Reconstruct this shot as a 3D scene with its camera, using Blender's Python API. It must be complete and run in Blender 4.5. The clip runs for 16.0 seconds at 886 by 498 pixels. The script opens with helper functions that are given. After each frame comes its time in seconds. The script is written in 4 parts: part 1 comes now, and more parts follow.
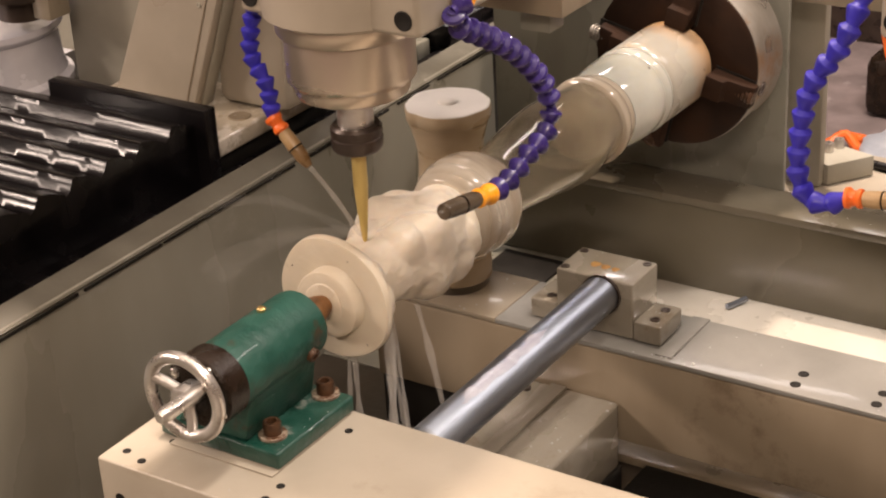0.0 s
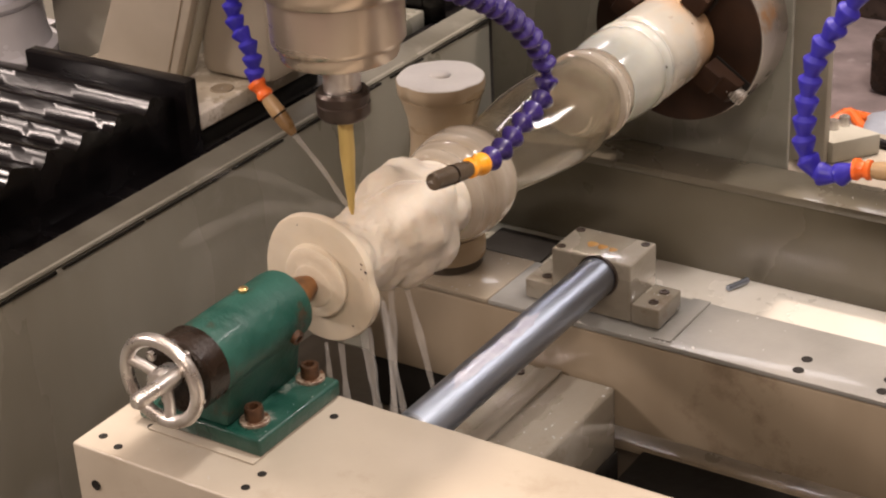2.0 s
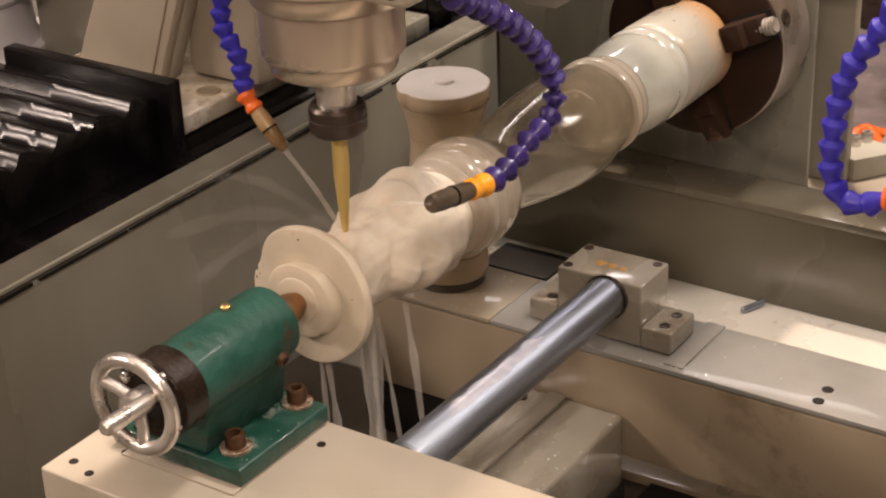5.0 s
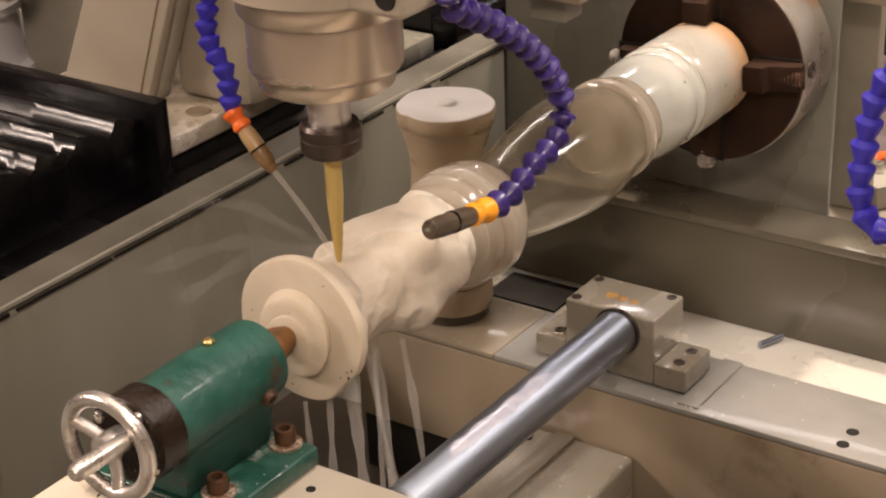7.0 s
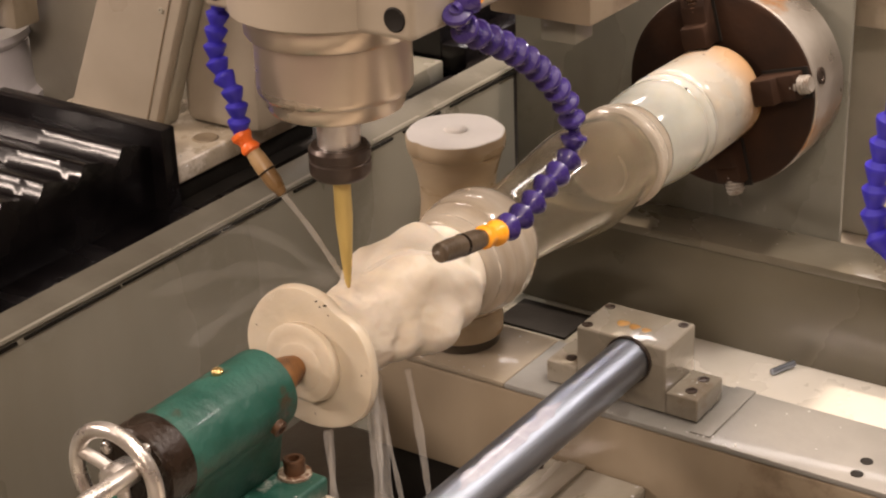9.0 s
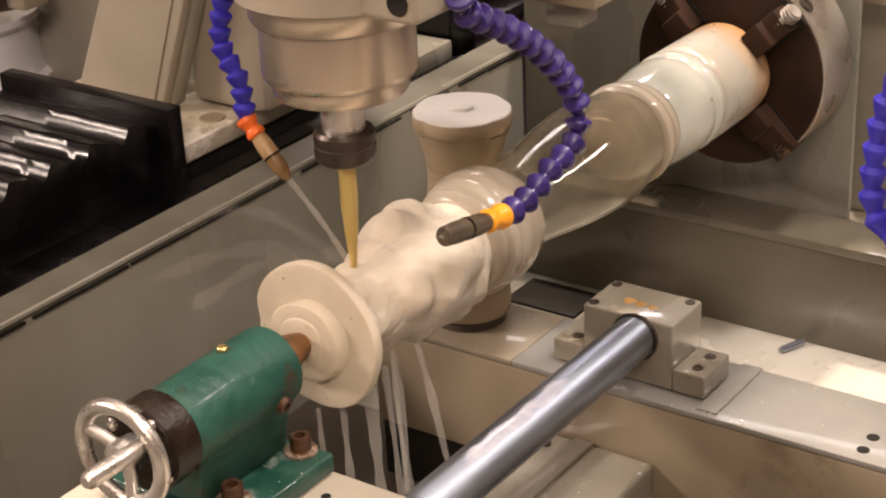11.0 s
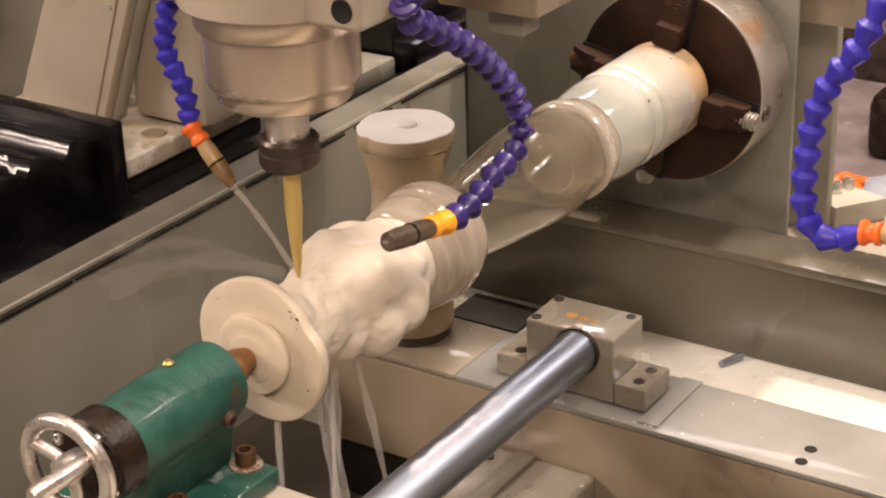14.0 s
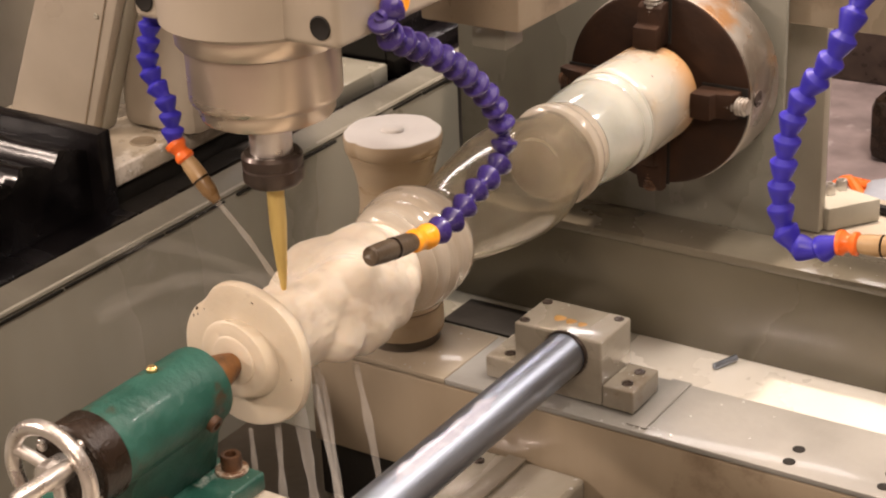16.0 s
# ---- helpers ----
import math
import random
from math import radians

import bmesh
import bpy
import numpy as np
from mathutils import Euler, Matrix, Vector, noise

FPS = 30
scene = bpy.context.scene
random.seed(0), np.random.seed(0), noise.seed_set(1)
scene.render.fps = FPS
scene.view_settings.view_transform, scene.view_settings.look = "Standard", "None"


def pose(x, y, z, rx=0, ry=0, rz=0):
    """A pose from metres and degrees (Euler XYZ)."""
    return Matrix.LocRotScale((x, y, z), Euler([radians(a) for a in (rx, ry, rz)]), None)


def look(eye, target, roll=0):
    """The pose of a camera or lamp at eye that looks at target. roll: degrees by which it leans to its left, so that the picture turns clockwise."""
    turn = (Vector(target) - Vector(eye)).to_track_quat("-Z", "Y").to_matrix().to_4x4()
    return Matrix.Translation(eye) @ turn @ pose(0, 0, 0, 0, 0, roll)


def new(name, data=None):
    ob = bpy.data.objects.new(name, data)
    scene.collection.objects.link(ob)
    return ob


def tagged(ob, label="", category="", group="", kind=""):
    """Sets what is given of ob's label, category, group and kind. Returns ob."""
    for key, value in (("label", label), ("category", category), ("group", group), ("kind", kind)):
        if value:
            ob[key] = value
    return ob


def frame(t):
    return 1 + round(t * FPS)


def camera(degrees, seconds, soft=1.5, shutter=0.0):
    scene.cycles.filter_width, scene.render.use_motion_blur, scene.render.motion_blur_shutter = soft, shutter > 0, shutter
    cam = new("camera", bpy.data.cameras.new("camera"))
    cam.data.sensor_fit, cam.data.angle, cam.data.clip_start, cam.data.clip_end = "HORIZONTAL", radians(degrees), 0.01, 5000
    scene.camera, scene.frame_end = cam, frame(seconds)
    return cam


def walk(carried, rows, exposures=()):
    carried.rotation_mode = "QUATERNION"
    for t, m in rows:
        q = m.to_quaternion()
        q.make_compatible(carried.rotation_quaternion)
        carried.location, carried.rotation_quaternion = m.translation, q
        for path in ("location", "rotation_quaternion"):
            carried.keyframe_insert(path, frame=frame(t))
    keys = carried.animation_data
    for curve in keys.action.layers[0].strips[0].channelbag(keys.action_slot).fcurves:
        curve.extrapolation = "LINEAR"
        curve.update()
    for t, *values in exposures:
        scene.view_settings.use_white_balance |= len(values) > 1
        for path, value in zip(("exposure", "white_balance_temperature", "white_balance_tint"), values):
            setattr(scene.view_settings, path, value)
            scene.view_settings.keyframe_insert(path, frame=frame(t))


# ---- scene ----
cam = camera(28.0, 16.0, soft=2.1)
PATH = [
    (0, (0.9899, -1.0340, 1.7129), (-0.0171, 0.4583, 0.8417), -3.29),
    (0.5, (0.9883, -1.0343, 1.7113), (-0.0172, 0.4598, 0.8415), -3.09),
    (1, (0.9834, -1.0245, 1.7084), (-0.0224, 0.4644, 0.8300), -3.00),
    (1.5, (0.9718, -0.9930, 1.6913), (-0.0355, 0.4887, 0.8025), -3.16),
    (2, (0.9651, -0.9799, 1.6861), (-0.0373, 0.5016, 0.7915), -3.01),
    (2.5, (0.9655, -0.9827, 1.6873), (-0.0338, 0.5009, 0.7927), -2.73),
    (3, (0.9610, -0.9743, 1.6828), (-0.0413, 0.5067, 0.7871), -2.99),
    (3.5, (0.9651, -0.9780, 1.6804), (-0.0384, 0.5051, 0.7895), -3.27),
    (4, (0.9645, -0.9780, 1.6845), (-0.0356, 0.5044, 0.7887), -2.49),
    (4.5, (0.9381, -0.9292, 1.6583), (-0.0711, 0.5482, 0.7646), -2.82),
    (5, (0.9183, -0.8950, 1.6448), (-0.0944, 0.5857, 0.7605), -2.21),
    (7.5, (0.8723, -0.8117, 1.6001), (-0.1594, 0.6721, 0.7433), -2.08),
    (8, (0.8709, -0.8121, 1.5992), (-0.1617, 0.6665, 0.7347), -2.18),
    (8.5, (0.8686, -0.8097, 1.6036), (-0.1750, 0.6753, 0.7637), -2.23),
    (9, (0.8693, -0.8087, 1.6048), (-0.1742, 0.6804, 0.7719), -2.24),
    (11.5, (0.8808, -0.8069, 1.6001), (-0.1757, 0.6626, 0.7489), -2.78),
    (12, (0.8805, -0.8081, 1.6001), (-0.1613, 0.6714, 0.7483), -2.44),
    (12.5, (0.8818, -0.8092, 1.6022), (-0.1422, 0.6841, 0.7529), -2.14),
    (13, (0.8831, -0.8138, 1.5983), (-0.1317, 0.6832, 0.7444), -1.99),
    (13.5, (0.8842, -0.8164, 1.6037), (-0.1272, 0.6799, 0.7446), -1.99),
    (14, (0.8858, -0.8194, 1.6059), (-0.1188, 0.6955, 0.7717), -1.89),
    (14.5, (0.8872, -0.8182, 1.6072), (-0.1096, 0.7070, 0.7823), -1.91),
    (15, (0.8932, -0.8168, 1.6051), (-0.1061, 0.7072, 0.7811), -2.17),
    (15.5, (0.9063, -0.8143, 1.6031), (-0.1028, 0.7022, 0.7774), -2.51),
    (16, (0.9087, -0.8113, 1.6020), (-0.1103, 0.6997, 0.7783), -2.68),
]
walk(cam, [(t, look(e, g, r)) for t, e, g, r in PATH], [(0.0, -0.16, 6550, 10), (1.0, -0.16, 6350, 10), (2.0, -0.19, 6150, 10), (4.0, -0.17, 6150, 10), (5.0, -0.33, 6500, 10), (7.5, -0.14, 6500, 10), (9.0, -0.06, 6500, 10), (12.5, 0.04, 6500, 10), (16.0, 0.13, 6500, 10)])

# ---- light: a trade hall lit by unseen lamps, with added fills ----
world = bpy.data.worlds.new("world")
scene.world = world
world.use_nodes = True
world.node_tree.nodes["Background"].inputs[0].default_value = (1.0, 0.80, 0.68, 1)
world.node_tree.nodes["Background"].inputs[1].default_value = 0.28


def area_lamp(name, eye, target, w, h, power, colour):
    data = bpy.data.lights.new(name, "AREA")
    data.shape, data.size, data.size_y, data.energy, data.color = "RECTANGLE", w, h, power, colour
    ob = new(name, data)
    ob.matrix_world = look(eye, target)
    return ob


WARM, COOL = (1.0, 0.78, 0.62), (0.98, 0.88, 0.86)
area_lamp("unseen_lamp", (-0.14, 1.46, 3.9), (0.15, 0.3, 0.9), 0.16, 0.16, 132, WARM)
# Fill added from the front right, no lamp seen there.
area_lamp("unseen_lamp", (1.9, -2.7, 3.7), (0.0, 0.3, 0.9), 1.4, 0.4, 85, WARM)
area_lamp("unseen_lamp", (-1.9, 3.4, 3.8), (0.1, 0.5, 0.9), 1.4, 0.3, 30, COOL)
# Unseen lamp added overhead to brighten the tray floor.
area_lamp("unseen_lamp", (1.15, 0.72, 3.9), (0.3, 0.7, 0.7), 0.6, 0.3, 88, (1.0, 0.87, 0.77))
area_lamp("unseen_lamp", (1.9, 3.0, 3.8), (0.1, 0.5, 0.9), 0.5, 0.2, 50, (1.0, 0.87, 0.80))
# Broad fill added under the ceiling for soft ambient light.
area_lamp("ceiling_fill_light", (0.6, 0.2, 4.5), (0.6, 0.2, 0.0), 5.0, 5.0, 150, (1.0, 0.81, 0.67))
area_lamp("unseen_lamp", (-3.4, -2.2, 3.3), (-0.4, 0.3, 0.9), 1.4, 0.25, 158, (1.0, 0.80, 0.68))

# ---- materials ----
AX, AZ = 0.060, 0.940  # the turning axis runs along y from this x and z, and sinks a little towards the chuck
AXIS = pose(AX, 0, AZ, -0.40)


def mat(name, a, b, rough=0.5, metal=0.0, scale=30.0, bump=0.1, wear=None, transmission=0.0, ior=1.45, coat=0.0, spread=0.15,
        subsurface=0.0, random_amount=0.0, stretch=(1, 1, 1), fine=8.0):
    """Two-scale noise between the colours a and b, with roughness spread, fine bump and, where wear is given, blotches of it."""
    m = bpy.data.materials.new(name)
    m.use_nodes = True
    n, l = m.node_tree.nodes, m.node_tree.links
    p = n["Principled BSDF"]
    tc = n.new("ShaderNodeTexCoord")
    mp = n.new("ShaderNodeMapping")
    mp.inputs["Scale"].default_value = stretch
    l.new(tc.outputs["Object"], mp.inputs["Vector"])
    big = n.new("ShaderNodeTexNoise")
    big.inputs["Scale"].default_value, big.inputs["Detail"].default_value = scale, 6
    small = n.new("ShaderNodeTexNoise")
    small.inputs["Scale"].default_value, small.inputs["Detail"].default_value = scale * fine, 4
    for t in (big, small):
        l.new(mp.outputs["Vector"], t.inputs["Vector"])
    ramp = n.new("ShaderNodeValToRGB")
    ramp.color_ramp.elements[0].position, ramp.color_ramp.elements[1].position = 0.32, 0.68
    ramp.color_ramp.elements[0].color, ramp.color_ramp.elements[1].color = (*a, 1), (*b, 1)
    l.new(big.outputs["Fac"], ramp.inputs["Fac"])
    out = ramp.outputs["Color"]
    if wear:
        colour, low, high = wear
        w = n.new("ShaderNodeTexNoise")
        w.inputs["Scale"].default_value, w.inputs["Detail"].default_value, w.inputs["Roughness"].default_value = scale * 0.7, 9, 0.7
        l.new(tc.outputs["Object"], w.inputs["Vector"])
        wr = n.new("ShaderNodeValToRGB")
        wr.color_ramp.elements[0].position, wr.color_ramp.elements[1].position = low, high
        l.new(w.outputs["Fac"], wr.inputs["Fac"])
        mx = n.new("ShaderNodeMix")
        mx.data_type = "RGBA"
        l.new(wr.outputs["Color"], mx.inputs["Factor"])
        l.new(out, mx.inputs["A"])
        mx.inputs["B"].default_value = (*colour, 1)
        out = mx.outputs["Result"]
    if random_amount:
        info = n.new("ShaderNodeObjectInfo")
        hs = n.new("ShaderNodeHueSaturation")
        mr = n.new("ShaderNodeMapRange")
        mr.inputs["To Min"].default_value, mr.inputs["To Max"].default_value = 1 - random_amount, 1 + random_amount
        l.new(info.outputs["Random"], mr.inputs["Value"])
        l.new(mr.outputs["Result"], hs.inputs["Value"])
        l.new(out, hs.inputs["Color"])
        out = hs.outputs["Color"]
    l.new(out, p.inputs["Base Color"])
    rr = n.new("ShaderNodeMapRange")
    rr.inputs["From Min"].default_value, rr.inputs["From Max"].default_value = 0.3, 0.7
    rr.inputs["To Min"].default_value, rr.inputs["To Max"].default_value = max(0.02, rough - spread), min(1, rough + spread)
    l.new(big.outputs["Fac"], rr.inputs["Value"])
    l.new(rr.outputs["Result"], p.inputs["Roughness"])
    p.inputs["Metallic"].default_value = metal
    p.inputs["IOR"].default_value = ior
    p.inputs["Transmission Weight"].default_value = transmission
    p.inputs["Coat Weight"].default_value = coat
    p.inputs["Coat Roughness"].default_value = 0.08
    if subsurface:
        p.inputs["Subsurface Weight"].default_value = subsurface
        p.inputs["Subsurface Radius"].default_value = (0.012, 0.009, 0.006)
        p.inputs["Subsurface Scale"].default_value = 1.0
    if bump:
        bp = n.new("ShaderNodeBump")
        bp.inputs["Strength"].default_value, bp.inputs["Distance"].default_value = bump, 0.002
        l.new(small.outputs["Fac"], bp.inputs["Height"])
        l.new(bp.outputs["Normal"], p.inputs["Normal"])
    return m


CREAM = mat("cream_paint", (0.37, 0.326, 0.262), (0.445, 0.396, 0.325), 0.42, scale=9, bump=0.12, wear=((0.29, 0.24, 0.175), 0.57, 0.76), coat=0.15)
CASTING = mat("grey_cream_casting", (0.35, 0.333, 0.278), (0.43, 0.41, 0.35), 0.5, scale=14, bump=0.2, wear=((0.29, 0.245, 0.17), 0.62, 0.75))
WETSTEEL = mat("wet_grey_paint", (0.170, 0.166, 0.138), (0.245, 0.242, 0.208), 0.32, scale=7, bump=0.12, wear=((0.13, 0.115, 0.085), 0.58, 0.75), coat=0.35, stretch=(1, 1, 0.4))
WALLGREY = mat("grey_green_tray_paint", (0.220, 0.210, 0.172), (0.300, 0.292, 0.250), 0.32, scale=5, bump=0.10, wear=((0.36, 0.36, 0.325), 0.54, 0.74), coat=0.4, stretch=(1, 1, 0.3))
OLIVE = mat("olive_brown_wet_back_wall", (0.082, 0.072, 0.050), (0.125, 0.112, 0.082), 0.32, scale=6, bump=0.14, wear=((0.18, 0.155, 0.12), 0.60, 0.75), coat=0.3, stretch=(0.5, 1, 0.5))
TRAYFLOOR = mat("wet_white_tray_floor", (0.60, 0.57, 0.51), (0.70, 0.67, 0.61), 0.3, scale=8, bump=0.05, coat=0.3, wear=((0.46, 0.39, 0.30), 0.64, 0.78))
WETTOP = mat("wet_machined_top", (0.195, 0.192, 0.178), (0.285, 0.280, 0.262), 0.40, scale=12, bump=0.25, coat=0.18, wear=((0.23, 0.18, 0.115), 0.60, 0.74))
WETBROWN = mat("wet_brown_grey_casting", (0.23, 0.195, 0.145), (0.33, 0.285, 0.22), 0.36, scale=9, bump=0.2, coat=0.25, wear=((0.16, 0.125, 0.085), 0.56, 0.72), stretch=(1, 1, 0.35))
BROWN = mat("wet_brown_casting", (0.215, 0.172, 0.120), (0.30, 0.248, 0.180), 0.34, scale=8, bump=0.18, coat=0.3, wear=((0.145, 0.105, 0.07), 0.57, 0.70), stretch=(1, 1, 0.25))
STONE = mat("wet_tan_stone", (0.36, 0.275, 0.175), (0.47, 0.38, 0.265), 0.32, scale=10, bump=0.14, coat=0.25, subsurface=0.1, wear=((0.27, 0.19, 0.115), 0.58, 0.75), stretch=(1, 1, 2.5))
CHALK = mat("white_top_stone", (0.76, 0.74, 0.71), (0.84, 0.82, 0.79), 0.55, scale=26, bump=0.25, wear=((0.56, 0.50, 0.44), 0.64, 0.72))


def stained(m, low, high, colour):
    """Adds a soft uneven stain that grows along the object's own z from low to high."""
    n, l = m.node_tree.nodes, m.node_tree.links
    p = n["Principled BSDF"]
    old = p.inputs["Base Color"].links[0].from_socket
    tc = n.new("ShaderNodeTexCoord")
    sep = n.new("ShaderNodeSeparateXYZ")
    l.new(tc.outputs["Object"], sep.inputs[0])
    ns = n.new("ShaderNodeTexNoise")
    ns.inputs["Scale"].default_value, ns.inputs["Detail"].default_value = 22, 5
    l.new(tc.outputs["Object"], ns.inputs["Vector"])
    add = n.new("ShaderNodeMath")
    add.operation = "MULTIPLY_ADD"
    add.inputs[1].default_value = 0.035
    l.new(ns.outputs["Fac"], add.inputs[0])
    l.new(sep.outputs["Z"], add.inputs[2])
    mr = n.new("ShaderNodeMapRange")
    mr.inputs["From Min"].default_value, mr.inputs["From Max"].default_value = low + 0.0175, high + 0.0175
    l.new(add.outputs[0], mr.inputs["Value"])
    mx = n.new("ShaderNodeMix")
    mx.data_type = "RGBA"
    mx.inputs["B"].default_value = (*colour, 1)
    l.new(mr.outputs["Result"], mx.inputs["Factor"])
    l.new(old, mx.inputs["A"])
    l.new(mx.outputs["Result"], p.inputs["Base Color"])
    return m


STONEEND = stained(mat("stained_white_stone", (0.30, 0.282, 0.245), (0.38, 0.362, 0.32), 0.28, scale=10, bump=0.12, coat=0.35, subsurface=0.25, wear=((0.40, 0.315, 0.215), 0.56, 0.75)),
                   0.830, 0.892, (0.48, 0.26, 0.10))
CARVED = mat("carved_white_stone", (0.61, 0.54, 0.435), (0.73, 0.66, 0.56), 0.55, scale=22, bump=0.55, coat=0.08, subsurface=0.3, wear=((0.52, 0.43, 0.33), 0.58, 0.74), fine=4.0)
DISC = mat("cream_stone_disc", (0.55, 0.48, 0.375), (0.66, 0.59, 0.475), 0.45, scale=16, bump=0.3, coat=0.15, subsurface=0.15, wear=((0.40, 0.32, 0.24), 0.60, 0.70))
JADE = mat("translucent_wet_stone", (0.52, 0.53, 0.47), (0.74, 0.74, 0.69), 0.10, scale=12, bump=0.30, coat=0.8, transmission=0.45, ior=1.3, subsurface=0.2, fine=4.0)
RINGED = mat("clouded_glass_stone", (0.50, 0.415, 0.315), (0.76, 0.69, 0.585), 0.14, scale=16, bump=0.08, coat=0.5, transmission=0.5, ior=1.22, stretch=(0.6, 0.6, 4))
GLASS = mat("clear_wet_glass", (0.70, 0.645, 0.53), (0.86, 0.82, 0.72), 0.06, scale=14, bump=0.16, transmission=0.92, ior=1.12, spread=0.03, coat=0.3, fine=2.5)
# Half-opaque white, so that the droplets carry the wet sparkle in their colour.
WATER = mat("whitened_sparkle_drop", (0.93, 0.93, 0.95), (1.0, 1.0, 1.0), 0.06, scale=60, bump=0.0, transmission=0.45, ior=1.33, spread=0.02, coat=1.0)
TIP = mat("brown_plastic_tip", (0.16, 0.095, 0.040), (0.24, 0.15, 0.07), 0.35, scale=50, bump=0.15)
GREEN = mat("green_machine_paint", (0.006, 0.050, 0.036), (0.018, 0.088, 0.066), 0.54, scale=26, bump=0.8, coat=0.05, wear=((0.040, 0.026, 0.013), 0.55, 0.63), fine=4.0)
GREENSCUM = mat("green_paint_with_white_scum", (0.006, 0.040, 0.028), (0.016, 0.070, 0.052), 0.40, scale=34, bump=0.6, coat=0.4, wear=((0.30, 0.30, 0.275), 0.58, 0.70), fine=4.0)
RINGBLACK = mat("wet_black_steel", (0.008, 0.005, 0.003), (0.024, 0.014, 0.009), 0.28, scale=30, bump=0.5, ior=1.35)
FLANGE = mat("dull_grey_flange_paint", (0.105, 0.098, 0.078), (0.155, 0.147, 0.120), 0.5, scale=12, bump=0.15, wear=((0.20, 0.19, 0.16), 0.58, 0.72))
# Dark brown that stands for shade between the beams and under the spool.
SHADED_BROWN = mat("shaded_dark_brown", (0.040, 0.032, 0.024), (0.085, 0.068, 0.050), 0.4, scale=9, bump=0.2, coat=0.2)
CHROME = mat("worn_chrome", (0.64, 0.60, 0.56), (0.80, 0.77, 0.74), 0.34, metal=0.9, scale=45, bump=0.15, wear=((0.36, 0.25, 0.16), 0.62, 0.74))
CARRIAGE = mat("wet_scummy_grey_casting", (0.180, 0.160, 0.126), (0.285, 0.262, 0.218), 0.26, scale=13, bump=0.35, coat=0.6, wear=((0.13, 0.095, 0.06), 0.57, 0.70), stretch=(1, 0.5, 1))
LEDGE = mat("dark_wet_back_ledge", (0.085, 0.074, 0.053), (0.135, 0.120, 0.090), 0.32, scale=8, bump=0.2, coat=0.25, wear=((0.23, 0.17, 0.105), 0.62, 0.72))
SHAFT = mat("ground_steel_shaft", (0.29, 0.325, 0.40), (0.42, 0.465, 0.54), 0.40, metal=1.0, scale=14, bump=0.18, stretch=(1, 0.25, 1), coat=0.2, wear=((0.20, 0.175, 0.165), 0.60, 0.74))
MILK = mat("milky_coolant", (0.86, 0.82, 0.76), (0.95, 0.93, 0.90), 0.25, scale=60, bump=0.3, coat=0.4)
MILK.node_tree.nodes["Principled BSDF"].inputs["Alpha"].default_value = 0.16
MIST = mat("fine_coolant_spray", (0.88, 0.86, 0.83), (0.96, 0.95, 0.93), 0.6, scale=60, bump=0.0)
MIST.node_tree.nodes["Principled BSDF"].inputs["Alpha"].default_value = 0.018
# Milky film whose pale colour also paints the shaft's highlight.
FILM = mat("milky_highlight_film", (0.58, 0.58, 0.70), (0.78, 0.78, 0.88), 0.18, scale=60, bump=0.2, coat=0.5)
FILM.node_tree.nodes["Principled BSDF"].inputs["Alpha"].default_value = 0.55
SPINDLE = mat("satin_spindle_steel", (0.56, 0.48, 0.39), (0.64, 0.55, 0.45), 0.30, metal=0.8, scale=6, bump=0.006, stretch=(1, 1, 3), wear=((0.60, 0.40, 0.20), 0.64, 0.85), spread=0.05)
DARKSTEEL = mat("oiled_dark_steel", (0.035, 0.026, 0.022), (0.075, 0.055, 0.045), 0.33, metal=0.5, scale=22, bump=0.15, coat=0.2)
TEETH = mat("dull_worn_screw_steel", (0.17, 0.15, 0.125), (0.33, 0.305, 0.275), 0.42, metal=0.3, scale=50, bump=0.3, wear=((0.10, 0.055, 0.03), 0.53, 0.66))
WASHER = mat("rust_stained_washer", (0.30, 0.24, 0.18), (0.42, 0.36, 0.29), 0.35, metal=0.2, scale=120, bump=0.3, coat=0.3, wear=((0.11, 0.05, 0.022), 0.47, 0.58))
CONE = mat("orange_rusted_steel", (0.10, 0.045, 0.018), (0.27, 0.125, 0.042), 0.5, metal=0.3, scale=70, bump=0.4)
STAIN = mat("rust_yellow_stain", (0.30, 0.15, 0.035), (0.42, 0.24, 0.07), 0.5, scale=90, bump=0.2)
RUST = mat("rusty_steel", (0.036, 0.018, 0.010), (0.125, 0.058, 0.026), 0.42, metal=0.4, scale=90, bump=0.5, coat=0.2)
CHUCKFACE = mat("rust_brown_chuck_face", (0.013, 0.006, 0.0035), (0.032, 0.015, 0.008), 0.72, metal=0.0, scale=18, bump=0.25, ior=1.25)
CHUCKRIM = mat("wet_steel_chuck_rim", (0.12, 0.10, 0.08), (0.30, 0.28, 0.255), 0.32, metal=0.25, scale=13, bump=0.2, coat=0.4, wear=((0.24, 0.12, 0.045), 0.48, 0.60))
BRASS = mat("brass", (0.52, 0.36, 0.14), (0.66, 0.48, 0.22), 0.3, metal=0.9, scale=40, bump=0.1)
NOZZLE = mat("dark_brown_plastic_nozzle", (0.050, 0.036, 0.024), (0.105, 0.078, 0.052), 0.38, scale=60, bump=0.25, wear=((0.20, 0.17, 0.13), 0.58, 0.72))
CUTTER = mat("yellow_coated_cutter", (0.55, 0.40, 0.12), (0.68, 0.52, 0.20), 0.35, metal=0.35, scale=40, bump=0.1, stretch=(1, 1, 0.2))
BLUE = mat("blue_hose_plastic", (0.026, 0.020, 0.34), (0.042, 0.032, 0.47), 0.45, scale=60, bump=0.05, random_amount=0.12)
VIOLET = mat("wet_violet_blue_hose_plastic", (0.028, 0.016, 0.120), (0.050, 0.032, 0.185), 0.28, scale=60, bump=0.15, coat=0.35, random_amount=0.2)
